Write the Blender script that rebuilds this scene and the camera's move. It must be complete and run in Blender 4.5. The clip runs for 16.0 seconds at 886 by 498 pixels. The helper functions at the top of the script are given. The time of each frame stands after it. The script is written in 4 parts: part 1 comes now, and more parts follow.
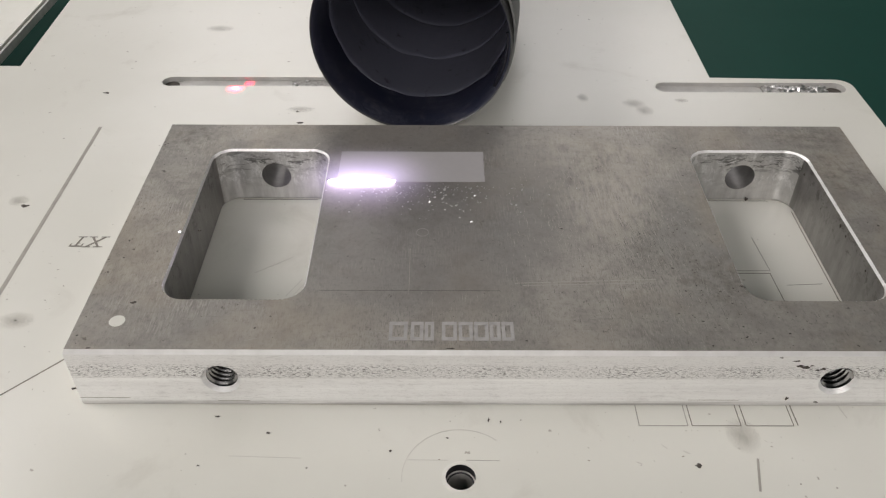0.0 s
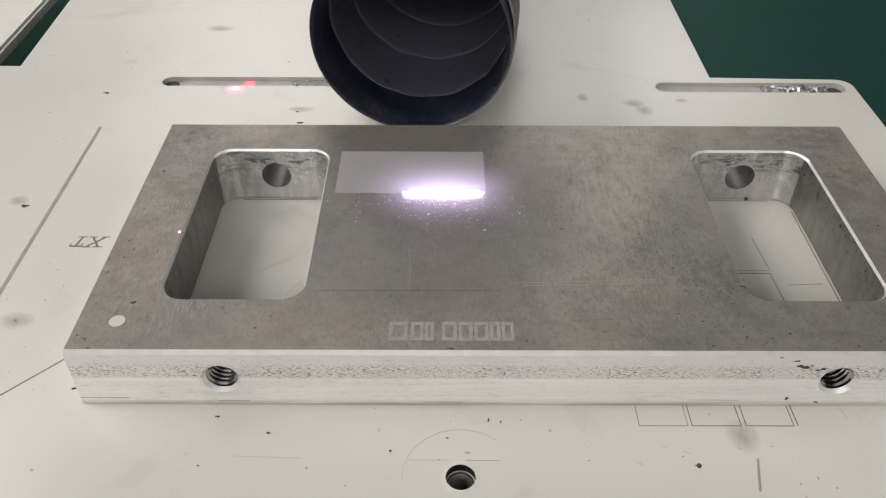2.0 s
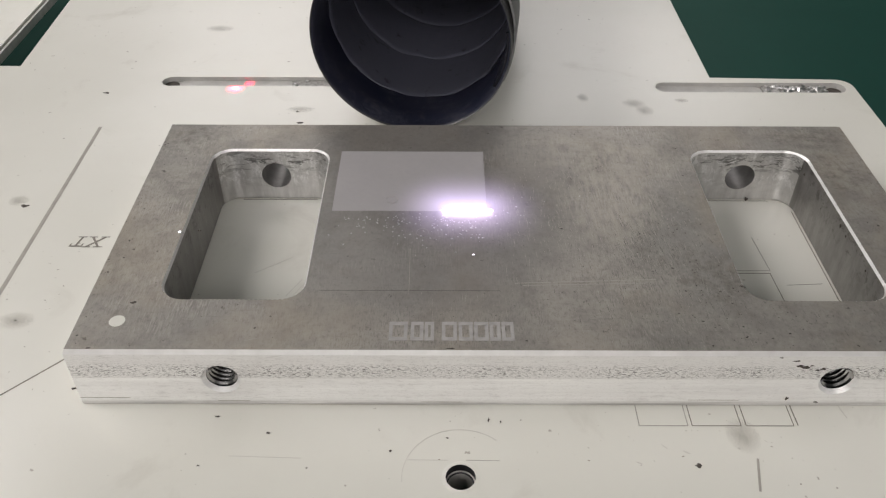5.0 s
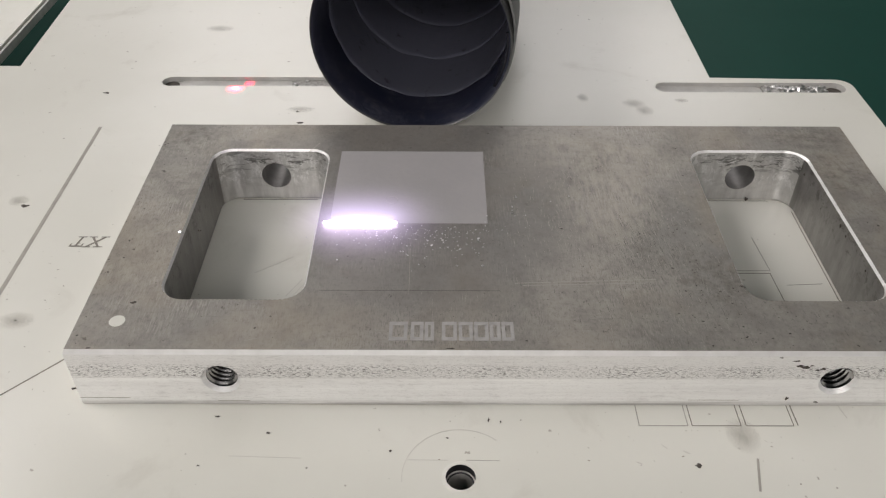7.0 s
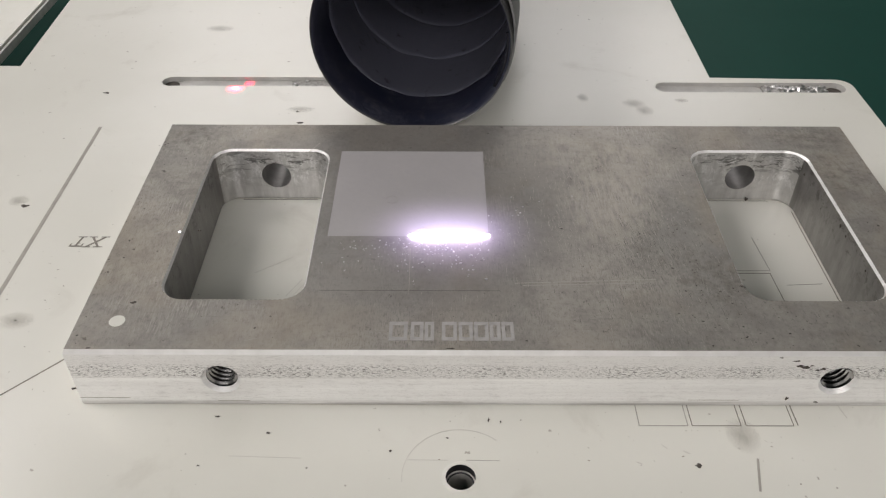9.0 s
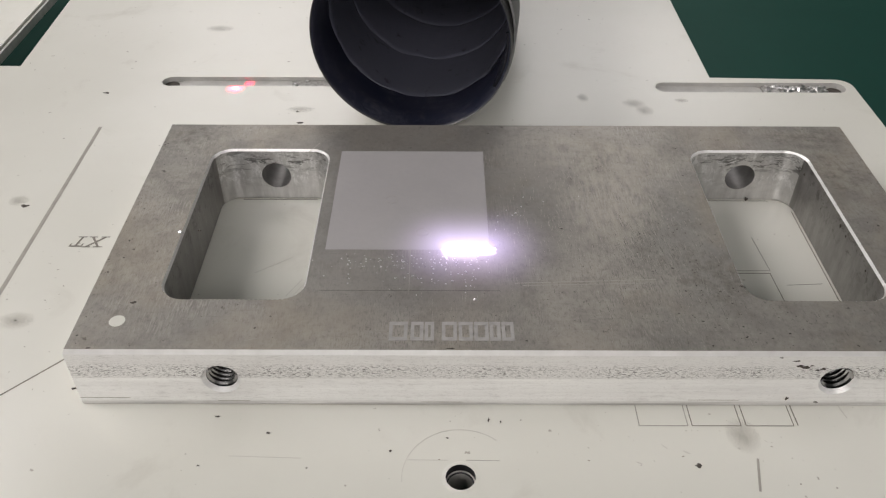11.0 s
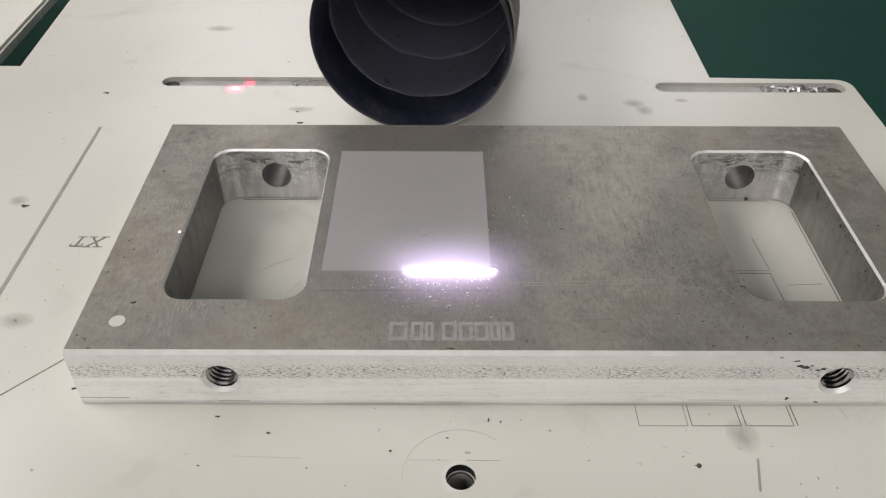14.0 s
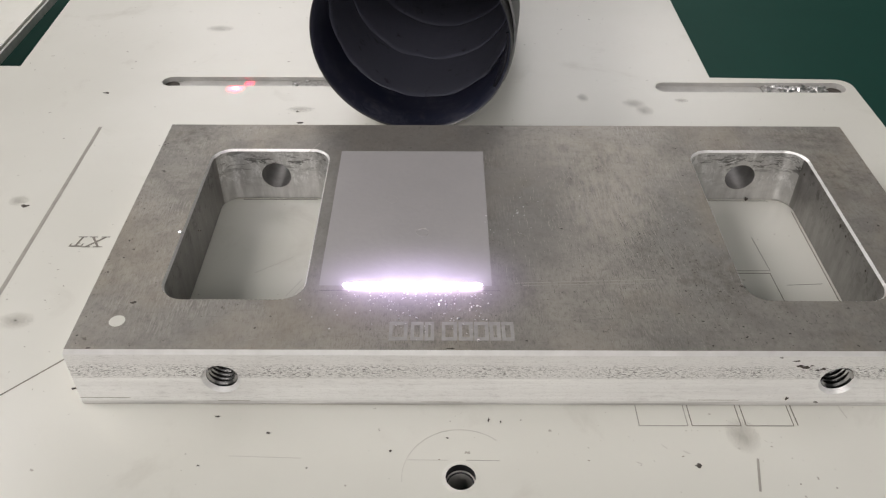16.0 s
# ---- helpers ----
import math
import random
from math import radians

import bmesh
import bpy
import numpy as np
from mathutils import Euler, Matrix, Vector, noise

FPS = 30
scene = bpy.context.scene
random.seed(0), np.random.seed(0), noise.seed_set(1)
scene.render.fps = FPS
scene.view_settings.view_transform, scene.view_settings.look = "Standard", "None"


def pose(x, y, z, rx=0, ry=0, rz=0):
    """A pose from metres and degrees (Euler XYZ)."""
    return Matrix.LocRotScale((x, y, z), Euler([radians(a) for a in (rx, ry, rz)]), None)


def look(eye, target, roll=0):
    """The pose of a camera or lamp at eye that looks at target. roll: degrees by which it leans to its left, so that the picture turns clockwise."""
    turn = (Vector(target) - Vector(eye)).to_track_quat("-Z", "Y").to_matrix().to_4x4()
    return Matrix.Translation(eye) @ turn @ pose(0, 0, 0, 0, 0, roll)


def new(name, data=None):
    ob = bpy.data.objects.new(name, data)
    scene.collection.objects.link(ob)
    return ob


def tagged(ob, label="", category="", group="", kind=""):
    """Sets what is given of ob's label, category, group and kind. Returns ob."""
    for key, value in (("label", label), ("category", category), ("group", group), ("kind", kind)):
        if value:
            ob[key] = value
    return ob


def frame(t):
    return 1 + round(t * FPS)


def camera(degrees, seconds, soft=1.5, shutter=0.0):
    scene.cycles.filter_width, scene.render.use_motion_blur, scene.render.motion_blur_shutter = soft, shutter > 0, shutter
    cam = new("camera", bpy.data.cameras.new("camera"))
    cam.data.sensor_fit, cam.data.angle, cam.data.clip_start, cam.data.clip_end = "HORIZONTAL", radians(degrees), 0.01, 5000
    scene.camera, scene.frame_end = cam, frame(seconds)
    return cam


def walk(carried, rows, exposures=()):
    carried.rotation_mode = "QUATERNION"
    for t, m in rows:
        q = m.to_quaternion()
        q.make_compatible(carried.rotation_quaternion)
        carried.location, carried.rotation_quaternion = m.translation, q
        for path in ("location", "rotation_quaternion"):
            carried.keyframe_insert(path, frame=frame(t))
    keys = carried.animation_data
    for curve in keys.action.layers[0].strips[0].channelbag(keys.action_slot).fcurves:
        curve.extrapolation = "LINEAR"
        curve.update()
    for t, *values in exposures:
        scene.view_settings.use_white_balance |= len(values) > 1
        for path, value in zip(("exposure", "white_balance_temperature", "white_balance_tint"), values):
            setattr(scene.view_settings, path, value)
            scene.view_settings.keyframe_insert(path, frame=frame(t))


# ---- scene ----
MM = 0.001
EYE = Vector((0.09231, -0.13867, 0.16732))
cam = camera(56.614, 16.0, soft=1.2)
VIEW = look(EYE, EYE + Vector((0.002068, 0.769298, -0.638886)), 0.27)
walk(cam, [(0.0, VIEW), (16.0, VIEW)])

# ---- world, lamps, exposure ----
scene.view_settings.exposure = -0.05
world = bpy.data.worlds.new("world")
scene.world = world
world.use_nodes = True
world.node_tree.nodes["Background"].inputs[0].default_value = (0.80, 0.90, 1.0, 1)
world.node_tree.nodes["Background"].inputs[1].default_value = 0.10


def area_lamp(name, m, sx, sy, watts, colour):
    data = bpy.data.lights.new(name, "AREA")
    data.shape, data.size, data.size_y, data.energy, data.color = "RECTANGLE", sx, sy, watts, colour
    ob = new(name, data)
    ob.matrix_world = m
    return ob


def spot_lamp(name, eye, target, watts, degrees, colour):
    data = bpy.data.lights.new(name, "SPOT")
    data.energy, data.color, data.spot_size, data.spot_blend, data.shadow_soft_size = watts, colour, radians(degrees), 1.0, 0.0
    ob = new(name, data)
    ob.matrix_world = look(eye, target)
    return ob


CEIL = 1.95
# unseen ceiling lights, added and placed to light the block
PANELS = [(-2.8, 0.5, 116), (0.1, 3.9, 44), (3.6, -0.2, 24), (-0.5, -3.2, 98)]
for px, py, watts in PANELS:
    area_lamp("added_ceiling_lamp", pose(px, py, CEIL - 0.06), 3.0, 2.2, watts, (1.0, 0.952, 0.940))
# red pointer diode of the marking head; two added lamps make its white core and its reflection in the slot
spot_lamp("red_dot_lamp", (0.0066, 0.1500, 0.30), (0.0066, 0.1670, 0.0), 62, 1.6, (1.0, 0.0, 0.035))
spot_lamp("red_dot_lamp", (0.0066, 0.1640, 0.12), (0.0066, 0.1670, 0.0), 14, 1.2, (1.0, 0.55, 0.6))
spot_lamp("red_dot_lamp", (0.0109, 0.1300, 0.30), (0.0109, 0.1740, -0.0012), 26, 1.0, (1.0, 0.0, 0.06))


# ---- materials ----
class Nodes:
    def __init__(self, name):
        self.m = bpy.data.materials.new(name)
        self.m.use_nodes = True
        self.t = self.m.node_tree
        self.b = self.t.nodes["Principled BSDF"]
        self.co = self.t.nodes.new("ShaderNodeTexCoord").outputs["Object"]

    def add(self, kind, **kw):
        n = self.t.nodes.new(kind)
        for k, v in kw.items():
            n.inputs[k].default_value = v
        return n

    def link(self, a, b):
        self.t.links.new(a, b)

    def mapped(self, sx, sy, sz, turn=0):
        n = self.add("ShaderNodeMapping", Scale=(sx, sy, sz), Rotation=(0, 0, radians(turn)))
        self.link(self.co, n.inputs["Vector"])
        return n.outputs[0]

    def noise(self, scale, detail=4.0, rough=0.55, vec=None, distort=0.0):
        n = self.add("ShaderNodeTexNoise", Scale=scale, Detail=detail, Roughness=rough, Distortion=distort)
        self.link(vec or self.co, n.inputs["Vector"])
        return n.outputs["Fac"]

    def ramp(self, fac, stops):
        n = self.t.nodes.new("ShaderNodeValToRGB")
        while len(n.color_ramp.elements) < len(stops):
            n.color_ramp.elements.new(0.5)
        for e, (p, c) in zip(n.color_ramp.elements, stops):
            e.position, e.color = p, (c, c, c, 1) if isinstance(c, (int, float)) else (*c, 1)
        self.link(fac, n.inputs[0])
        return n.outputs[0]

    def mix(self, fac, a, b, blend="MIX"):
        n = self.t.nodes.new("ShaderNodeMix")
        n.data_type, n.blend_type = "RGBA", blend
        for s, v in ((n.inputs[0], fac), (n.inputs[6], a), (n.inputs[7], b)):
            if isinstance(v, (int, float)):
                s.default_value = v
            elif isinstance(v, tuple):
                s.default_value = (*v, 1)
            else:
                self.link(v, s)
        return n.outputs[2]

    def mul(self, a, b):
        n = self.t.nodes.new("ShaderNodeMath")
        n.operation = "MULTIPLY"
        for s, v in ((n.inputs[0], a), (n.inputs[1], b)):
            if isinstance(v, (int, float)):
                s.default_value = v
            else:
                self.link(v, s)
        return n.outputs[0]

    def bump(self, height, strength, dist):
        n = self.add("ShaderNodeBump", Strength=strength, Distance=dist)
        self.link(height, n.inputs["Height"])
        self.link(n.outputs[0], self.b.inputs["Normal"])

    def set(self, base=None, rough=None, metal=None, **kw):
        for key, v in (("Base Color", base), ("Roughness", rough), ("Metallic", metal)):
            if v is None:
                continue
            if isinstance(v, tuple):
                v = (*v, 1)
            if isinstance(v, (int, float, tuple)):
                self.b.inputs[key].default_value = v
            else:
                self.link(v, self.b.inputs[key])
        return self.m


def simple(name, c1, c2, scale, rough, metal=0.0, bump=0.0):
    n = Nodes(name)
    f = n.noise(scale, 5)
    g = n.noise(scale * 9, 3)
    col = n.mix(n.ramp(f, [(0.3, 0.0), (0.7, 1.0)]), c1, c2)
    col = n.mix(n.mul(g, 0.25), col, tuple(0.7 * v for v in c1))
    if bump:
        n.bump(g, bump, 0.0002)
    return n.set(col, rough, metal)


def paint_white():
    n = Nodes("cream_table_paint")
    big, small = n.noise(9, 5), n.noise(260, 3)
    smear = n.noise(34, 6, 0.65, distort=0.6)
    col = n.mix(n.ramp(big, [(0.3, 0.0), (0.72, 1.0)]), (0.70, 0.69, 0.622), (0.77, 0.762, 0.700))
    col = n.mix(n.ramp(smear, [(0.60, 0.0), (0.78, 0.30)]), col, (0.46, 0.43, 0.37))
    speck = n.noise(420, 2, 0.5)
    col = n.mix(n.ramp(speck, [(0.735, 0.0), (0.76, 0.55)]), col, (0.22, 0.19, 0.15))
    n.bump(small, 0.06, 0.0003)
    n.b.inputs["Specular IOR Level"].default_value = 0.75
    return n.set(col, 0.26, 0.0)


def aluminium_top():
    n = Nodes("scuffed_aluminium")
    big = n.noise(26, 6, 0.6, distort=0.4)
    mid = n.noise(120, 6, 0.65)
    streak = n.noise(1.0, 5, 0.62, vec=n.mapped(2300, 240, 300, 4))
    cross = n.noise(1.0, 4, 0.6, vec=n.mapped(90, 1300, 300, -6))
    gouge = n.noise(1.0, 3, 0.6, vec=n.mapped(3600, 520, 300, -9))
    zone = n.ramp(n.noise(22, 4, 0.6), [(0.46, 0.0), (0.66, 1.0)])
    zone2 = n.ramp(n.noise(31, 4, 0.6, vec=n.mapped(1, 1.6, 1, 30)), [(0.50, 0.0), (0.70, 1.0)])
    fine = n.noise(2600, 3, 0.6)
    col = n.mix(n.ramp(big, [(0.30, 0.0), (0.66, 1.0)]), (0.285, 0.272, 0.254), (0.430, 0.402, 0.358))
    col = n.mix(n.ramp(mid, [(0.45, 0.0), (0.75, 0.6)]), col, (0.205, 0.193, 0.176))
    col = n.mix(n.mul(n.ramp(gouge, [(0.52, 0.0), (0.70, 0.62)]), zone), col, (0.12, 0.114, 0.104))
    col = n.mix(n.mul(n.ramp(streak, [(0.46, 0.0), (0.66, 0.85)]), zone2), col, (0.56, 0.525, 0.475))
    col = n.mix(n.ramp(cross, [(0.60, 0.0), (0.78, 0.40)]), col, (0.16, 0.152, 0.138))
    smudge = n.noise(70, 7, 0.72, vec=n.mapped(1, 0.7, 1, 20), distort=0.7)
    col = n.mix(n.ramp(smudge, [(0.55, 0.0), (0.72, 0.45)]), col, (0.15, 0.138, 0.122))
    dirt = n.noise(360, 4, 0.7)
    col = n.mix(n.ramp(dirt, [(0.655, 0.0), (0.72, 0.8)]), col, (0.09, 0.08, 0.07))
    fleck = n.noise(1.0, 5, 0.75, vec=n.mapped(900, 520, 300, 5))
    col = n.mix(n.ramp(fleck, [(0.52, 0.0), (0.66, 0.42)]), col, (0.15, 0.14, 0.125))
    col = n.mix(n.ramp(fleck, [(0.30, 0.40), (0.44, 0.0)]), col, (0.50, 0.475, 0.435))
    # warm oxide tint and a darker grey oval round the marking field
    col = n.mix(n.ramp(n.noise(34, 5, 0.6, distort=0.5), [(0.48, 0.0), (0.72, 0.45)]), col, (0.40, 0.345, 0.27))
    def patch(x, y, rx, ry):
        spot = n.add("ShaderNodeMapping", Location=(-x / rx, -y / ry, 0), Scale=(1 / rx, 1 / ry, 0.0))
        n.link(n.co, spot.inputs["Vector"])
        ball = n.t.nodes.new("ShaderNodeTexGradient")
        ball.gradient_type = "SPHERICAL"
        n.link(spot.outputs[0], ball.inputs[0])
        return ball.outputs["Fac"]
    rub = n.noise(1.0, 6, 0.7, vec=n.mapped(700, 130, 300, 3), distort=0.4)
    for x, y, rx, ry, most in ((0.1420, 0.0600, 0.018, 0.024, 0.42), (0.1280, 0.0880, 0.034, 0.012, 0.26), (0.1560, 0.0840, 0.016, 0.012, 0.24)):
        worn = n.mul(n.ramp(patch(x, y, rx, ry), [(0.0, 0.0), (0.45, most)]), n.ramp(rub, [(0.40, 0.0), (0.60, 1.0)]))
        col = n.mix(worn, col, (0.56, 0.515, 0.435))
    for x, y, rx, ry in ((0.1670, 0.0260, 0.014, 0.012), (0.2180, 0.0780, 0.010, 0.016), (0.2140, 0.0980, 0.020, 0.008), (0.0080, 0.0960, 0.014, 0.012)):
        grime = n.mul(n.ramp(patch(x, y, rx, ry), [(0.0, 0.0), (0.5, 0.42)]), n.ramp(n.noise(300, 6, 0.75), [(0.46, 0.0), (0.62, 1.0)]))
        col = n.mix(grime, col, (0.10, 0.088, 0.072))
    field_dark = n.mul(n.ramp(patch(0.083, 0.062, 0.060, 0.062), [(0.0, 0.0), (0.30, 0.55), (0.6, 0.62)]), n.ramp(big, [(0.3, 0.6), (0.7, 1.0)]))
    col = n.mix(field_dark, col, (0.215, 0.205, 0.205))
    n.bump(n.mix(0.5, n.mix(0.5, streak, cross), fine), 0.26, 0.0002)
    return n.set(col, n.ramp(mid, [(0.3, 0.36), (0.75, 0.54)]), 0.55)


def aluminium_front():
    n = Nodes("pitted_aluminium_edge")
    sep = n.t.nodes.new("ShaderNodeSeparateXYZ")
    n.link(n.co, sep.inputs[0])
    band = n.ramp(n.mul(sep.outputs["Z"], 50.0), [(0.50, 0.0), (0.56, 1.0), (0.70, 1.0), (0.78, 0.15), (0.95, 0.0)])
    pits = n.noise(1.0, 4, 0.6, vec=n.mapped(800, 200, 4600))
    long = n.noise(1.0, 5, 0.6, vec=n.mapped(22, 200, 900))
    blot = n.noise(40, 5, 0.6)
    col = n.mix(n.ramp(long, [(0.35, 0.0), (0.7, 1.0)]), (0.86, 0.85, 0.835), (0.95, 0.945, 0.93))
    col = n.mix(n.ramp(blot, [(0.5, 0.0), (0.8, 0.4)]), col, (0.70, 0.685, 0.665))
    upper = n.ramp(n.mul(sep.outputs["Z"], 50.0), [(0.50, 0.0), (0.52, 0.40)])
    col = n.mix(upper, col, (0.68, 0.665, 0.645))
    grit = n.noise(1.0, 5, 0.7, vec=n.mapped(260, 200, 1200))
    col = n.mix(n.mul(n.ramp(grit, [(0.52, 0.0), (0.66, 0.38)]), n.ramp(blot, [(0.35, 0.2), (0.60, 1.0)])), col, (0.50, 0.485, 0.465))
    dark = n.mul(n.mul(n.ramp(pits, [(0.545, 0.0), (0.585, 0.95)]), band), n.ramp(n.noise(60, 4, 0.6), [(0.36, 0.25), (0.58, 1.0)]))
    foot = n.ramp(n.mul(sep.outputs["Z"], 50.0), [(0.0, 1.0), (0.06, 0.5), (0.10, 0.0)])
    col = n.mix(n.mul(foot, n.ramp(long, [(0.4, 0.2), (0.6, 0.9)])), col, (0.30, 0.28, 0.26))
    speck = n.mul(n.ramp(n.noise(1.0, 3, 0.5, vec=n.mapped(1500, 200, 3800)), [(0.60, 0.0), (0.64, 0.9)]), n.ramp(band, [(0.0, 0.15), (1.0, 1.0)]))
    col = n.mix(speck, col, (0.16, 0.145, 0.13))
    col = n.mix(dark, col, (0.10, 0.09, 0.085))
    n.bump(n.mix(0.5, long, pits), 0.18, 0.0002)
    return n.set(col, n.ramp(blot, [(0.3, 0.38), (0.75, 0.52)]), 0.42)


def aluminium_milled():
    n = Nodes("shaded_milled_aluminium")
    v = n.noise(1.0, 4, 0.6, vec=n.mapped(260, 260, 60))
    blot = n.noise(300, 6, 0.75, distort=0.3)
    sep = n.t.nodes.new("ShaderNodeSeparateXYZ")
    n.link(n.co, sep.inputs[0])
    high = n.ramp(n.mul(sep.outputs["Z"], 50.0), [(0.0, 0.55), (0.06, 0.12), (0.55, 0.30), (0.72, 1.0)])
    fine = n.noise(900, 4, 0.6)
    # base darkened so that the pocket side walls look shaded
    col = n.mix(n.ramp(v, [(0.35, 0.0), (0.7, 1.0)]), (0.25, 0.242, 0.234), (0.34, 0.330, 0.320))
    col = n.mix(n.mul(n.ramp(blot, [(0.52, 0.0), (0.62, 0.75)]), high), col, (0.12, 0.113, 0.105))
    pale = n.noise(170, 6, 0.75, vec=n.mapped(1.6, 1.6, 0.7), distort=0.6)
    col = n.mix(n.ramp(pale, [(0.56, 0.0), (0.70, 0.25)]), col, (0.50, 0.49, 0.48))
    n.bump(n.mix(0.5, v, fine), 0.25, 0.0002)
    return n.set(col, 0.34, 0.92)


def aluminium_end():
    """End walls of the pockets: base paled to look better lit than the side walls; whitish oxide and black smears under
    the top edge.
    """
    n = Nodes("lit_oxidised_aluminium")
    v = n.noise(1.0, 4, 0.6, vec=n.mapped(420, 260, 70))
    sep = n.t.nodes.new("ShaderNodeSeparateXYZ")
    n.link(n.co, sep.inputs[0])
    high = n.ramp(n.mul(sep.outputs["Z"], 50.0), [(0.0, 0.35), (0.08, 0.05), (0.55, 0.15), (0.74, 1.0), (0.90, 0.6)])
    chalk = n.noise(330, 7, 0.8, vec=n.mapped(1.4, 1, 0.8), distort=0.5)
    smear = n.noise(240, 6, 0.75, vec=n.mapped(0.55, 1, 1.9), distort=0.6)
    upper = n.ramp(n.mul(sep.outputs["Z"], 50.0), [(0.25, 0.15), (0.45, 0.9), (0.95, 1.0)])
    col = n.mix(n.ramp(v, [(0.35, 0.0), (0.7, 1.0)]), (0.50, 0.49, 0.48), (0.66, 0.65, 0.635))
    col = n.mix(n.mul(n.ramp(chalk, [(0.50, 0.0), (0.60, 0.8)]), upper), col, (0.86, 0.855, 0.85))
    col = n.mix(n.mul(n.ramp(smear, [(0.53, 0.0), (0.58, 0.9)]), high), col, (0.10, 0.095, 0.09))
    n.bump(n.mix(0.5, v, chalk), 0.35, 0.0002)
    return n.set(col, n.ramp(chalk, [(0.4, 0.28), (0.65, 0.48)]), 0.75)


def duct_plastic():
    n = Nodes("black_duct_plastic")
    big, fine = n.noise(60, 5, 0.6), n.noise(900, 3)
    scuff = n.noise(210, 6, 0.75, distort=1.0)
    col = n.mix(big, (0.088, 0.092, 0.124), (0.120, 0.122, 0.154))
    col = n.mix(n.ramp(scuff, [(0.60, 0.0), (0.72, 0.7)]), col, (0.15, 0.148, 0.155))
    col = n.mix(n.ramp(n.noise(130, 5, 0.7), [(0.60, 0.0), (0.68, 0.8)]), col, (0.012, 0.012, 0.018))
    n.bump(n.mix(0.5, fine, scuff), 0.3, 0.0004)
    return n.set(col, n.ramp(big, [(0.3, 0.42), (0.7, 0.56)]), 0.0)


def navy_collar():
    n = Nodes("navy_collar_plastic")
    big, grit = n.noise(75, 5, 0.6), n.noise(620, 6, 0.8)
    col = n.mix(n.ramp(big, [(0.35, 0.0), (0.65, 1.0)]), (0.010, 0.013, 0.030), (0.028, 0.029, 0.050))
    dust = n.ramp(n.noise(110, 5, 0.7, distort=0.8), [(0.48, 0.0), (0.66, 0.9)])
    col = n.mix(n.mul(dust, n.ramp(grit, [(0.42, 0.1), (0.60, 0.8)])), col, (0.105, 0.105, 0.125))
    col = n.mix(n.mul(dust, n.ramp(grit, [(0.60, 0.0), (0.66, 1.0)])), col, (0.005, 0.006, 0.012))
    n.bump(grit, 0.35, 0.0003)
    return n.set(col, n.ramp(big, [(0.3, 0.34), (0.7, 0.5)]), 0.0)


def soft_stain():
    n = Nodes("brown_scorch")
    sphere = n.t.nodes.new("ShaderNodeTexGradient")
    sphere.gradient_type = "SPHERICAL"
    n.link(n.co, sphere.inputs[0])
    blot = n.noise(2.2, 6, 0.65, distort=0.6)
    n.link(n.mul(n.mul(sphere.outputs["Fac"], n.ramp(blot, [(0.25, 0.35), (0.75, 1.0)])), 0.26), n.b.inputs["Alpha"])
    return n.set(n.mix(blot, (0.30, 0.27, 0.22), (0.42, 0.38, 0.32)), 0.55)


def glow(name, colour, strength):
    m = bpy.data.materials.new(name)
    m.use_nodes = True
    t = m.node_tree
    t.nodes.clear()
    out, em = t.nodes.new("ShaderNodeOutputMaterial"), t.nodes.new("ShaderNodeEmission")
    em.inputs[0].default_value, em.inputs[1].default_value = (*colour, 1), strength
    t.links.new(em.outputs[0], out.inputs[0])
    return m


PAINT = paint_white()
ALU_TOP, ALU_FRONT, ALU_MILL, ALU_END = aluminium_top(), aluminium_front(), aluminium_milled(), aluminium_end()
# pale diffuse base puts the chamfers' highlight into their colour
ALU_EDGE = simple("highlit_chamfer", (0.95, 0.94, 0.925), (0.80, 0.79, 0.77), 160, 0.36, 0.4, 0.5)
ETCH = simple("etched_matte_aluminium", (0.425, 0.408, 0.408), (0.40, 0.385, 0.385), 60, 0.62, 0.25, 0.3)
ETCH_LIGHT = simple("light_etched_mark", (0.42, 0.403, 0.386), (0.36, 0.345, 0.33), 500, 0.6, 0.2)
SIGN = simple("pale_etched_sign", (0.445, 0.43, 0.414), (0.36, 0.347, 0.333), 500, 0.6, 0.2)
PALESCRATCH = simple("pale_scratched_metal", (0.50, 0.47, 0.42), (0.42, 0.395, 0.355), 500, 0.5, 0.4)
FOIL = simple("crumpled_foil", (0.90, 0.89, 0.88), (0.66, 0.65, 0.64), 900, 0.28, 1.0)
CHROME = simple("bright_cut_metal", (0.50, 0.495, 0.49), (0.36, 0.355, 0.35), 400, 0.17, 1.0)
DARKLINE = simple("dark_engraving_and_gap_shade", (0.17, 0.155, 0.13), (0.27, 0.25, 0.21), 300, 0.6)
GREYLINE = simple("grey_engraved_line", (0.33, 0.31, 0.275), (0.42, 0.40, 0.35), 200, 0.5)
PALELINE = simple("pale_worn_line", (0.55, 0.53, 0.48), (0.63, 0.61, 0.555), 200, 0.45)
HOSE = duct_plastic()
COLLAR = navy_collar()
TAR = simple("glossy_black_lining", (0.008, 0.008, 0.014), (0.014, 0.014, 0.020), 200, 0.25)
FLAP = simple("dusty_pale_grey_sheet", (0.14, 0.14, 0.14), (0.24, 0.235, 0.23), 150, 0.5, 0.0, 0.3)
HOSE_OUT = simple("dusty_grey_duct_plastic", (0.055, 0.055, 0.058), (0.11, 0.108, 0.105), 90, 0.36, 0.0, 0.2)
# black that paints in the shade down the bench's round hole
BLACK = simple("black_hole_shade", (0.012, 0.012, 0.013), (0.02, 0.02, 0.022), 200, 0.5)
GREEN = simple("green_floor_paint", (0.0045, 0.046, 0.034), (0.0065, 0.054, 0.040), 3, 0.6)
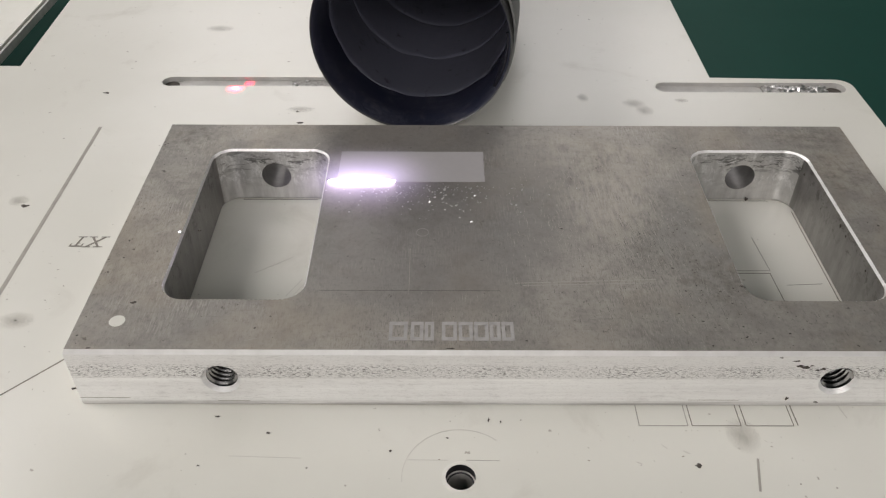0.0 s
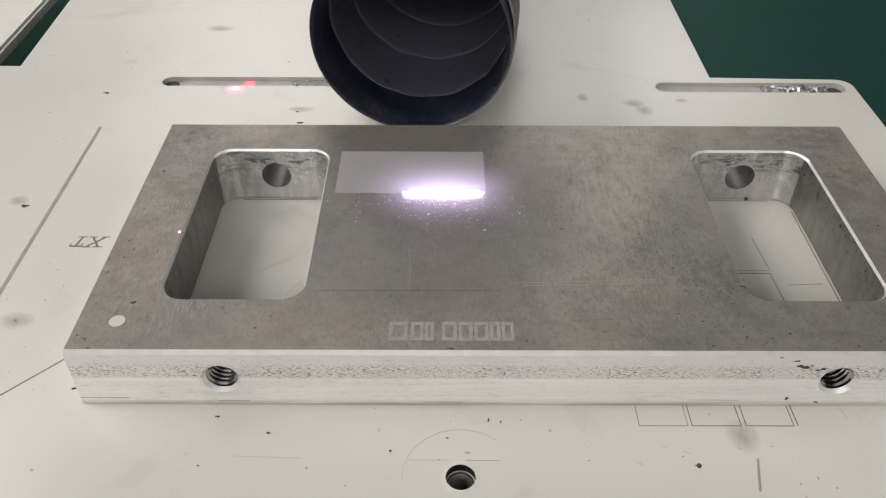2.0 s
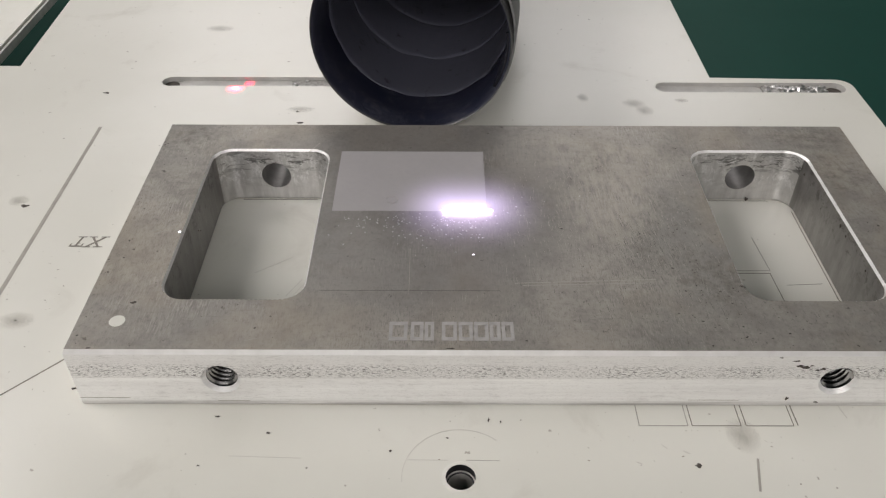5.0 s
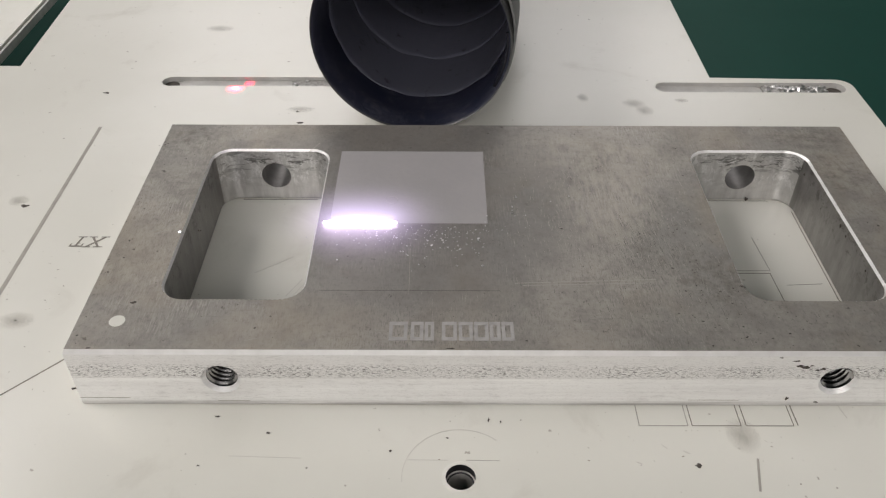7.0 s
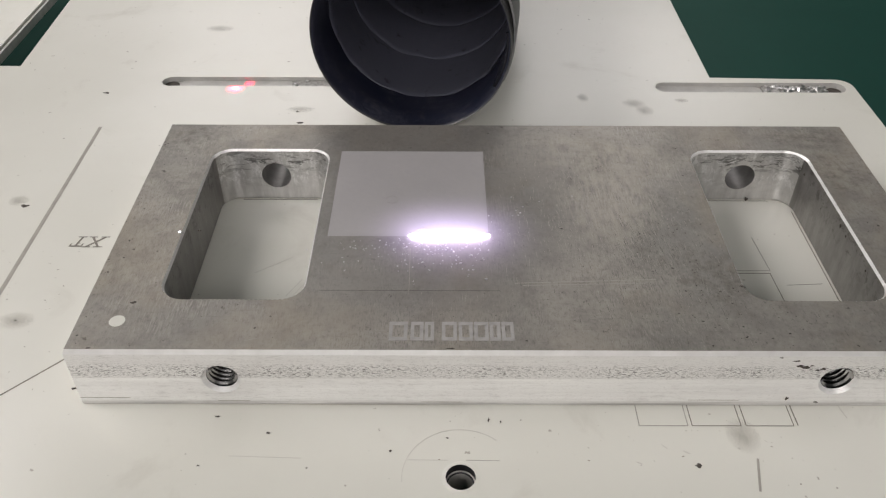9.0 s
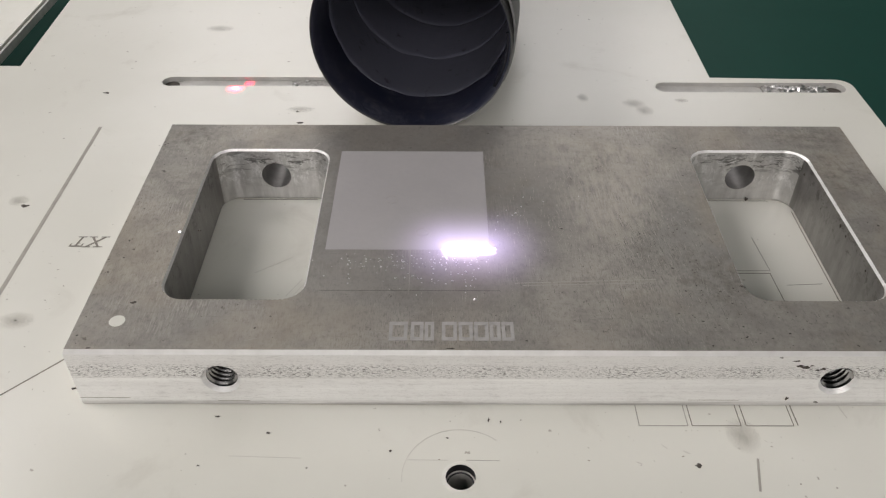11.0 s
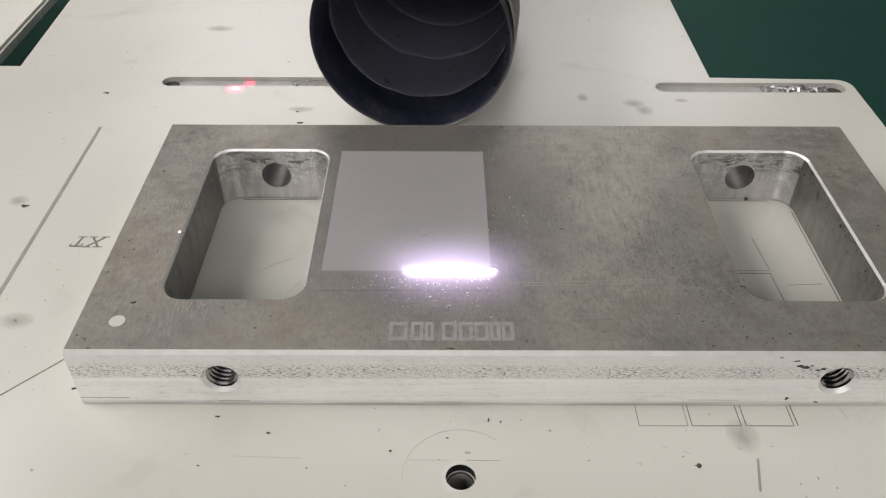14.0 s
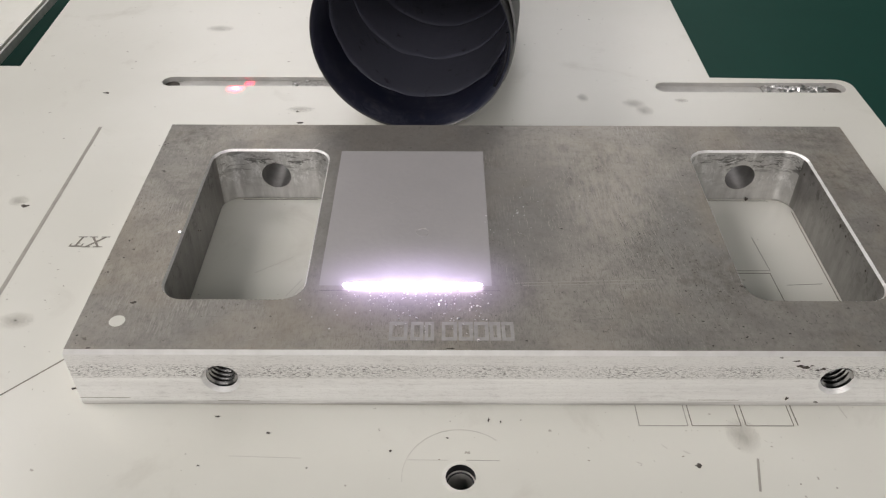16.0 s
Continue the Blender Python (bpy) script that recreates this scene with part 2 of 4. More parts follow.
GREEN.node_tree.nodes["Principled BSDF"].inputs["Specular IOR Level"].default_value = 0.25
WALL = simple("wall_paint", (0.30, 0.30, 0.29), (0.36, 0.36, 0.35), 2, 0.8)
STEEL = simple("grey_steel_frame", (0.28, 0.28, 0.27), (0.34, 0.34, 0.33), 12, 0.45, 0.3)
SLOT = simple("worn_slot_metal", (0.46, 0.45, 0.425), (0.62, 0.605, 0.575), 120, 0.5, 0.0, 0.3)
# near-black base paints in the shade of the block's tapped holes
BORE = simple("shade_dark_bore_metal", (0.035, 0.034, 0.036), (0.055, 0.053, 0.055), 500, 0.3, 1.0)
DRILLED = simple("drilled_aluminium", (0.40, 0.39, 0.38), (0.30, 0.292, 0.284), 300, 0.48, 0.7, 0.3)
ROUGHCAST = simple("clogged_grey_metal", (0.30, 0.29, 0.27), (0.62, 0.61, 0.585), 900, 0.5, 0.3, 0.8)
SCORED = simple("dark_scored_metal", (0.13, 0.122, 0.112), (0.19, 0.18, 0.165), 500, 0.5, 0.5)
DUST = simple("brown_dust", (0.26, 0.235, 0.19), (0.48, 0.45, 0.39), 700, 0.8)
# real dirt, and the painted shade of the slot-end holes
DIRT_AND_SHADE = simple("dark_dirt_and_hole_shade", (0.05, 0.043, 0.036), (0.11, 0.095, 0.08), 900, 0.8)
STAIN = soft_stain()
CHIP = simple("metal_chip", (0.84, 0.83, 0.84), (0.50, 0.49, 0.485), 1500, 0.34, 1.0)
PANEL = glow("lamp_diffuser", (1.0, 0.952, 0.940), 0.9)
CORE = glow("white_hot_flash", (0.88, 0.72, 1.0), 46.0)


def bloom_glow(name, colour, strength, half, reach):
    """Glow of a clear shell for the flash's bloom, strongest along the bar and fading outwards to nothing at its rim.
    """
    n = Nodes(name)
    t = n.t
    out = t.nodes["Material Output"]
    t.nodes.remove(n.b)
    sep = t.nodes.new("ShaderNodeSeparateXYZ")
    n.link(n.co, sep.inputs[0])

    def op(kind, a, b=0.0):
        m = t.nodes.new("ShaderNodeMath")
        m.operation = kind
        for s, v in ((m.inputs[0], a), (m.inputs[1], b)):
            if isinstance(v, (int, float)):
                s.default_value = v
            else:
                n.link(v, s)
        return m.outputs[0]
    dx = op("MAXIMUM", op("SUBTRACT", op("ABSOLUTE", sep.outputs["X"]), half), 0.0)
    far = op("SQRT", op("ADD", op("MULTIPLY", dx, dx), op("MULTIPLY", sep.outputs["Y"], sep.outputs["Y"])))
    fall = op("POWER", op("MAXIMUM", op("SUBTRACT", 1.0, op("DIVIDE", far, reach)), 0.0), 3.0)
    em, clear, both = t.nodes.new("ShaderNodeEmission"), t.nodes.new("ShaderNodeBsdfTransparent"), t.nodes.new("ShaderNodeAddShader")
    em.inputs[0].default_value = (*colour, 1)
    n.link(op("MULTIPLY", fall, strength), em.inputs[1])
    n.link(em.outputs[0], both.inputs[0])
    n.link(clear.outputs[0], both.inputs[1])
    n.link(both.outputs[0], out.inputs[0])
    return n.m


BLOOM = bloom_glow("violet_bloom", (0.76, 0.62, 1.0), 0.34, 0.0050, 0.0230)


# ---- building helpers ----
def mesh_of(bm, name, mats, smooth=True, angle=40):
    me = bpy.data.meshes.new(name)
    bm.to_mesh(me)
    bm.free()
    for m in mats if isinstance(mats, (list, tuple)) else [mats]:
        me.materials.append(m)
    if smooth:
        me.shade_smooth()
        me.set_sharp_from_angle(angle=radians(angle))
    return me


def part(name, bm, mats, parent=None, label="", angle=40):
    ob = new(name, mesh_of(bm, name, mats, angle=angle))
    ob.parent = parent
    return tagged(ob, label)


def holder(name, x=0, y=0, z=0):
    ob = new(name)
    ob.empty_display_size = 0.02
    ob.location = (x, y, z)
    return ob


def box(x0, y0, z0, x1, y1, z1, bevel=0.0, seg=2, bm=None):
    bm = bm or bmesh.new()
    m = Matrix.Translation(((x0 + x1) / 2, (y0 + y1) / 2, (z0 + z1) / 2)) @ Matrix.Diagonal((x1 - x0, y1 - y0, z1 - z0, 1))
    made = bmesh.ops.create_cube(bm, size=1, matrix=m)
    if bevel:
        edges = list({e for v in made["verts"] for e in v.link_edges})
        bmesh.ops.bevel(bm, geom=edges, offset=bevel, segments=seg, affect="EDGES", profile=0.6)
    return bm


def rounded(x0, y0, x1, y1, r, n=8):
    pts = []
    for cx, cy, a0 in ((x1 - r, y0 + r, -90), (x1 - r, y1 - r, 0), (x0 + r, y1 - r, 90), (x0 + r, y0 + r, 180)):
        for i in range(n + 1):
            a = radians(a0 + 90 * i / n)
            pts.append((cx + r * math.cos(a), cy + r * math.sin(a)))
    return pts


def circle(cx, cy, r, n=32):
    return [(cx + r * math.cos(2 * math.pi * i / n), cy + r * math.sin(2 * math.pi * i / n)) for i in range(n)]


def slab(outer, holes, z0, z1):
    """A plate with openings: outline loops filled and pulled up."""
    bm = bmesh.new()
    for loop in (outer, *holes):
        vs = [bm.verts.new((x, y, z0)) for x, y in loop]
        for i, v in enumerate(vs):
            bm.edges.new((v, vs[(i + 1) % len(vs)]))
    bmesh.ops.triangle_fill(bm, edges=bm.edges[:], use_beauty=True, normal=(0, 0, -1))
    made = bmesh.ops.extrude_face_region(bm, geom=bm.faces[:])
    bmesh.ops.translate(bm, verts=[g for g in made["geom"] if isinstance(g, bmesh.types.BMVert)], vec=(0, 0, z1 - z0))
    bmesh.ops.recalc_face_normals(bm, faces=bm.faces[:])
    bmesh.ops.dissolve_limit(bm, angle_limit=radians(1), verts=bm.verts[:], edges=bm.edges[:])
    return bm


def divided(ring, steps):
    """A closed outline with each side split into as many pieces as steps says."""
    out = []
    for (p, q), m in zip(zip(ring, ring[1:] + ring[:1]), steps):
        out += [(p[0] + (q[0] - p[0]) * i / m, p[1] + (q[1] - p[1]) * i / m) for i in range(m)]
    return out


def chamfered(rects, z0, z1, c):
    """A block with through pockets and broken top edges; the first rectangle (x0, y0, x1, y1, r) is the outside."""
    bm, rnd = bmesh.new(), random.Random(4)
    tops, bottoms = [], []
    for k, (x0, y0, x1, y1, r) in enumerate(rects):
        d = -0.9 * c if k else c
        low = rounded(x0, y0, x1, y1, r)
        high = rounded(x0 + d, y0 + d, x1 - d, y1 - d, max(r - d, 0.0001))
        e, foot = (1.2 * d, 0.0009) if k else (0.3 * d, 0.0004)
        under = rounded(x0 + e, y0 + e, x1 - e, y1 - e, max(r - e, 0.0001))
        if k:
            # chatter of the cutter along the broken edge of a pocket
            steps = [max(1, round(math.dist(p, q) / 0.00062)) for p, q in zip(low, low[1:] + low[:1])]
            low, high, under = (divided(ring, steps) for ring in (low, high, under))
            high = [(p[0] + (q[0] - p[0]) * f, p[1] + (q[1] - p[1]) * f) for i, (p, q) in enumerate(zip(low, high)) for f in [(0.77 if i % 2 else 1.12) + rnd.uniform(-0.06, 0.06)]]
        drop = 1.2 * c if k else 2.2 * c
        rings = [[bm.verts.new((x, y, z)) for x, y in pts] for pts, z in ((under, z0), (low, z0 + foot), (low, z1 - drop), (high, z1))]
        n = len(low)
        for a, b in zip(rings, rings[1:]):
            for i in range(n):
                bm.faces.new((a[i], a[(i + 1) % n], b[(i + 1) % n], b[i]))
        for ring, store in ((rings[0], bottoms), (rings[3], tops)):
            store += [bm.edges.get((ring[i], ring[(i + 1) % n])) for i in range(n)]
    for edges, nz in ((bottoms, -1), (tops, 1)):
        bmesh.ops.triangle_fill(bm, edges=edges, use_beauty=True, normal=(0, 0, nz))
    bmesh.ops.recalc_face_normals(bm, faces=bm.faces[:])
    return bm


def lathe(profile, n=48):
    """Rings about the y axis from (y, radius) pairs."""
    bm = bmesh.new()
    rings = []
    for y, r in profile:
        rings.append([bm.verts.new((r * math.cos(2 * math.pi * i / n), y, r * math.sin(2 * math.pi * i / n))) for i in range(n)])
    for a, b in zip(rings, rings[1:]):
        for i in range(n):
            bm.faces.new((a[i], a[(i + 1) % n], b[(i + 1) % n], b[i]))
    return bm


def cut_and_bevel(bm, cutters, width, mats):
    """The solid less the cutters, with its edges broken, as a new bmesh."""
    obs = [new("solid", mesh_of(bm, "solid", mats, smooth=False))]
    for c in cutters:
        cob = new("cutter", mesh_of(c, "cutter", mats, smooth=False))
        obs.append(cob)
        mod = obs[0].modifiers.new("cut", "BOOLEAN")
        mod.operation, mod.object, mod.solver = "DIFFERENCE", cob, "EXACT"
    if width:
        mod = obs[0].modifiers.new("edge", "BEVEL")
        mod.width, mod.segments, mod.limit_method, mod.angle_limit, mod.use_clamp_overlap = width, 2, "ANGLE", radians(55), True
    me = bpy.data.meshes.new_from_object(obs[0].evaluated_get(bpy.context.evaluated_depsgraph_get()))
    out = bmesh.new()
    out.from_mesh(me)
    for ob in obs:
        old = ob.data
        bpy.data.objects.remove(ob)
        bpy.data.meshes.remove(old)
    bpy.data.meshes.remove(me)
    return out


def rod(x, z, r, y0, y1, n=32):
    bm = lathe([(y0, r), (y1, r)], n)
    bmesh.ops.holes_fill(bm, edges=bm.edges[:], sides=0)
    bmesh.ops.recalc_face_normals(bm, faces=bm.faces[:])
    bmesh.ops.translate(bm, verts=bm.verts[:], vec=(x, 0, z))
    return bm


def bore_cutter(x, z, n=32):
    bm = lathe([(-0.0025, 0.0066), (0.0006, 0.0040), (0.030, 0.0040)], n)
    bmesh.ops.holes_fill(bm, edges=bm.edges[:], sides=0)
    bmesh.ops.recalc_face_normals(bm, faces=bm.faces[:])
    bmesh.ops.translate(bm, verts=bm.verts[:], vec=(x, 0, z))
    return bm


# ---- room ----
def room():
    fl = part("floor", box(-5.4, -4.8, -0.85, 5.4, 5.2, -0.75), GREEN)
    tagged(fl, "glossy dark green painted workshop floor", "floor", kind="structure")
    tops = part("ceiling", box(-5.4, -4.8, CEIL, 5.4, 5.2, CEIL + 0.1), WALL)
    tagged(tops, "plain grey workshop ceiling", "ceiling", kind="structure")
    for name, b in (("wall_north", (-5.4, 5.2, -0.85, 5.4, 5.3, CEIL + 0.1)), ("wall_south", (-5.4, -4.9, -0.85, 5.4, -4.8, CEIL + 0.1)),
                    ("wall_east", (5.4, -4.9, -0.85, 5.5, 5.3, CEIL + 0.1)), ("wall_west", (-5.5, -4.9, -0.85, -5.4, 5.3, CEIL + 0.1))):
        tagged(part(name, box(*b), WALL), "plain grey painted workshop wall", "wall", kind="structure")
    for px, py, watts in PANELS:
        lamp = holder("added_ceiling_light", px, py, CEIL)
        tagged(lamp, "unseen added ceiling light, a white rectangle with a lit diffuser", "ceiling light", "ceiling lights of the workshop")
        bm = bmesh.new()
        for b in ((-1.55, -1.14, -0.05, 1.55, -1.11, 0), (-1.55, 1.11, -0.05, 1.55, 1.14, 0), (-1.55, -1.11, -0.05, -1.52, 1.11, 0), (1.52, -1.11, -0.05, 1.55, 1.11, 0)):
            box(*b, bm=bm)
        part("frame", bm, WALL, lamp)
        part("diffuser", box(-1.518, -1.108, -0.03, 1.518, 1.108, -0.015), PANEL, lamp, "glowing white diffuser panel of an added light")


room()


# ---- the bench with its slotted top ----
def ellipse_disc(x, y, rx, ry, z0, z1):
    return slab([(x + rx * math.cos(i * 0.3142), y + ry * math.sin(i * 0.3142)) for i in range(20)], [], z0, z1)


def workbench():
    bench = tagged(holder("workbench", 0, 0, -0.75), "cream painted steel workbench with a slotted top plate", "workbench")
    up = 0.75
    outer = rounded(-0.45, -0.42, 0.2650, 0.1785, 0.006, 6)
    outer = [(x, y + 0.0279 * (0.205 - x) - 0.0008 if y > 0.1 else y) for x, y in outer]
    slots = [rounded(-0.0252, 0.1690, 0.0560, 0.1768, 0.0038, 8), rounded(0.1817, 0.1650, 0.2610, 0.1732, 0.004, 8), circle(0.0971, -0.0225, 0.0036)]
    bm = cut_and_bevel(slab(outer, slots, up - 0.0023, up), [], 0.00025, PAINT)
    for f in bm.faces:
        c = f.calc_center_median()
        if abs(f.normal.z) < 0.5 and -0.03 < c.x < 0.262 and -0.03 < c.y < 0.1772:
            f.material_index = 1 if c.y > 0 else 2
    part("top_plate", bm, [PAINT, SLOT, BLACK], bench, angle=14)
    part("rear_plate", cut_and_bevel(slab([(-0.0908, 0.1864), (0.2068, 0.1781), (0.2100, 0.80), (-0.1180, 0.80)], [], up - 0.006, up - 0.0004), [], 0.0003, PAINT), PAINT, bench, "smooth cream painted rear plate", 14)
    part("under_plate", slab(rounded(-0.449, -0.419, 0.2632, 0.1780, 0.005, 4), [circle(0.0971, -0.0225, 0.0034)], up - 0.016, up - 0.0025), SLOT, bench, "grey steel plate under the slots")
    part("rear_rail", box(-0.09, 0.1785, up - 0.06, 0.204, 0.80, up - 0.0065, 0.002), STEEL, bench)
    part("front_rail", box(-0.44, -0.41, up - 0.07, 0.255, -0.37, up - 0.0165, 0.002), STEEL, bench)
    for x, y in ((-0.43, -0.40), (0.215, -0.40), (-0.08, 0.74), (0.16, 0.74)):
        part("leg", box(x, y, 0, x + 0.04, y + 0.04, up - 0.05, 0.003), STEEL, bench)
    part("slot_bed", slab(rounded(-0.0180, 0.1692, 0.0290, 0.1766, 0.0015, 4), [], up - 0.0024, up - 0.0016), SLOT, bench, "pale worn bed of the slot")
    part("slot_bed", slab(rounded(0.0292, 0.1692, 0.0557, 0.1766, 0.0012, 4), [], up - 0.0024, up - 0.0014), ROUGHCAST, bench, "rough grey clogged bed of the slot")
    part("slot_bed", slab(rounded(0.1820, 0.1652, 0.2265, 0.1730, 0.0036, 6), [], up - 0.0024, up - 0.0016), SLOT, bench, "pale worn bed of the slot")
    part("slot_bed", slab(rounded(0.2268, 0.1653, 0.2530, 0.1729, 0.0012, 4), [], up - 0.0024, up - 0.0012), ROUGHCAST, bench, "rough grey clogged bed of the slot")
    # flat dark discs in place of deeper, shaded holes
    for x, y in ((-0.0216, 0.1729), (0.2568, 0.1691)):
        part("slot_end_disc", ellipse_disc(x, y, 0.0031, 0.0033, up - 0.0024, up - 0.0019), DIRT_AND_SHADE, bench, "dark disc standing in for the shaded hole at a slot's end")
    sleeve = lathe([(0, 0.0036), (-0.0005, 0.0042), (-0.0001, 0.0046), (0.0001, 0.0036)], 32)
    bmesh.ops.rotate(sleeve, verts=sleeve.verts[:], matrix=Matrix.Rotation(radians(90), 3, "X"))
    bmesh.ops.translate(sleeve, verts=sleeve.verts[:], vec=(0.0971, -0.0225, up + 0.0001))
    part("hole_rim", sleeve, PAINT, bench)
    bore = lathe([(0.0026, 0.00345), (0.0030, 0.0031), (0.0034, 0.00345), (0.016, 0.00345), (0.0162, 0.0)], 32)
    bmesh.ops.rotate(bore, verts=bore.verts[:], matrix=Matrix.Rotation(radians(-90), 3, "X"))
    bmesh.ops.translate(bore, verts=bore.verts[:], vec=(0.0971, -0.0225, up))
    part("bore", bore, BLACK, bench, "black lining standing in for shade down the round hole")


workbench()


def other_bench():
    b = tagged(holder("side_bench", -0.582, 1.0, -0.75), "white side bench with a grey edge strip", "bench")
    part("top", box(-0.9, -0.6, 0.486, 0.178, 0.9, 0.50, 0.002), PAINT, b)
    part("edge_strip", box(0.1785, -0.6, 0.487, 0.182, 0.9, 0.497, 0.001), SLOT, b, "grey metal edge strip")
    for x, y in ((-0.85, -0.55), (0.10, -0.55), (-0.85, 0.80), (0.10, 0.80)):
        part("leg", box(x, y, 0, x + 0.05, y + 0.05, 0.486, 0.003), STEEL, b)


other_bench()


# ---- the aluminium block ----
def flake(rnd, size):
    bm = bmesh.new()
    bmesh.ops.create_icosphere(bm, subdivisions=1, radius=size)
    for v in bm.verts:
        v.co = Vector((v.co.x * rnd.uniform(0.5, 1.5), v.co.y * rnd.uniform(0.4, 1.3), v.co.z * rnd.uniform(0.3, 0.9)))
    return bm


W, D, H = 0.2292, 0.1056, 0.0200


def block():
    ob = tagged(holder("aluminium_block"), "scuffed grey aluminium block with two through pockets on the bench", "metal block")
    solid = chamfered([(-0.0004, -0.0005, W, D, 0.0003), (0.0184, 0.0184, 0.0558, 0.0894, 0.0062), (0.1732, 0.0184, 0.2107, 0.0894, 0.0062)], 0, H, 0.0006)
    cutters = []
    for x, z in ((0.0370, 0.0098), (0.1925, 0.0096)):
        cutters += [bore_cutter(x, z), rod(x, z, 0.0049, 0.080, 0.120)]
    bm = cut_and_bevel(solid, cutters, 0.0, [ALU_TOP, ALU_FRONT, ALU_MILL, ALU_EDGE])
    for f in bm.faces:
        c, n = f.calc_center_median(), f.normal
        f.material_index = 0
        if n.z < 0.35 or c.z < H - 0.0025:
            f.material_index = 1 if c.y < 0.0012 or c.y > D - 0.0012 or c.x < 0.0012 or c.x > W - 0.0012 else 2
            # end walls take the lit tone, side walls keep the shaded one
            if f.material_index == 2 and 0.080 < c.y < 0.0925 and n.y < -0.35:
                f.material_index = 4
            # front bores get the shade-dark metal
            if 0.0007 < c.y < 0.0185 and min(math.hypot(c.x - x, c.z - z) for x, z in ((0.0370, 0.0098), (0.1925, 0.0096))) < 0.0045:
                f.material_index = 5
            if c.y > 0.0896 and c.y < D - 0.0012 and min(math.hypot(c.x - x, c.z - z) for x, z in ((0.0370, 0.0098), (0.1925, 0.0096))) < 0.0053:
                f.material_index = 6
        elif n.z < 0.97 and c.z > H - 0.002:
            f.material_index = 3
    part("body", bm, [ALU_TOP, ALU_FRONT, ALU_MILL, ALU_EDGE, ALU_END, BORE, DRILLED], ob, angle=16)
    for x, z in ((0.0370, 0.0098), (0.1925, 0.0096)):
        # a screw thread wound along the bore
        th = bmesh.new()
        turns, seg, pitch = 11, 36, 0.00135
        last = None
        for i in range(turns * seg + 1):
            a, y = 2 * math.pi * i / seg, 0.0006 + pitch * i / seg
            ring = [th.verts.new((x + r * math.cos(a), y + dy, z + r * math.sin(a))) for r, dy in ((0.00398, -0.00042), (0.00335, 0.0), (0.00398, 0.00042))]
            if last:
                for k in range(2):
                    th.faces.new((last[k], last[k + 1], ring[k + 1], ring[k]))
            last = ring
        part("thread", th, CHROME, ob, "bright cut screw thread")
    # matte round spot and the light etched sign, drawn as plain blocks
    part("round_mark", slab(circle(0.0103, 0.0098, 0.0020), [], H + 0.00001, H + 0.00006), PAINT, ob, "small round white mark")
    y0, y1 = 0.0032, 0.0098
    lo = 0.0793

    def etched(shape):
        part("sign_block", shape, SIGN, ob)

    def bars(rows):
        bm = bmesh.new()
        for a, b, c, d in rows:
            box(lo + a, y0 + b, H + 0.00002, lo + c, y0 + d, H + 0.00006, bm=bm)
        return bm
    h = y1 - y0
    for x, wide in ((0.0, 0.0046), (0.0054, 0.0032), (0.0089, 0.0024), (0.0132, 0.0038), (0.0174, 0.0036), (0.0213, 0.0036), (0.0252, 0.0027), (0.0282, 0.0031)):
        etched(bars([(x, 0, x + wide, 0.0012), (x, h - 0.0012, x + wide, h), (x, 0.0012, x + 0.0009, h - 0.0012), (x + wide - 0.0009, 0.0012, x + wide, h - 0.0012)]))
    # two faint ring marks
    for x, y in ((0.0774, 0.0619), (0.0869, 0.0461)):
        ring = slab(circle(x, y, 0.0018, 28), [circle(x, y, 0.0017, 28)], H + 0.0000, H + 0.00016)
        part("ring_mark", ring, ETCH_LIGHT, ob, "faint ring mark")
    rnd = random.Random(5)
    # nicks and dirt in the surface
    for x, y, w, d in ((0.0125, 0.0165, 0.0016, 0.0012), (0.0060, 0.0005, 0.0016, 0.0006), (0.1795, 0.0060, 0.0010, 0.0006), (0.2195, 0.0500, 0.0012, 0.0008),
                       (0.0225, 0.0470, 0.0010, 0.0004), (0.0040, 0.0420, 0.0006, 0.0008), (0.1725, 0.0235, 0.0016, 0.0007), (0.0945, 0.0006, 0.0018, 0.0005)):
        n = 9
        pts = [(x + w * (0.16 + 0.5 * rnd.random()) * math.cos(6.283 * i / n), y + d * (0.16 + 0.5 * rnd.random()) * math.sin(6.283 * i / n)) for i in range(n)]
        part("nick", slab(pts, [], H - 0.0004, H + 0.00005), DIRT_AND_SHADE, ob, "dark nick")
    for x, z, w, d in ((0.1812, 0.0152, 0.0022, 0.0009), (0.1828, 0.0147, 0.0026, 0.0011), (0.1841, 0.0153, 0.0014, 0.0007), (0.1872, 0.0141, 0.0026, 0.0010), (0.1861, 0.0137, 0.0012, 0.0006),
                       (0.1800, 0.0170, 0.0018, 0.0006), (0.1760, 0.0182, 0.0014, 0.0006), (0.1812, 0.0030, 0.0012, 0.0012), (0.1890, 0.0016, 0.0018, 0.0006)):
        n = 11
        pts = [(x + w * (0.14 + 0.5 * rnd.random()) * math.cos(6.283 * i / n), z + d * (0.14 + 0.5 * rnd.random()) * math.sin(6.283 * i / n)) for i in range(n)]
        bm = slab(pts, [], 0, 0.0004)
        bmesh.ops.rotate(bm, verts=bm.verts[:], matrix=Matrix.Rotation(radians(90), 3, "X"))
        bmesh.ops.translate(bm, verts=bm.verts[:], vec=(0, -0.00015, 0))
        part("nick", bm, DIRT_AND_SHADE, ob, "dark nick")
    for x0, x1, z, tall in ((-0.0002, 0.0125, 0.0026, 0.00016), (0.0350, 0.0430, 0.0016, 0.00012), (0.0870, 0.0980, 0.0012, 0.00012), (0.1560, 0.1690, 0.0022, 0.00010)):
        part("score_line", box(x0, -0.00054, z, x1, -0.00048, z + tall), DUST, ob, "thin scored line along the edge")
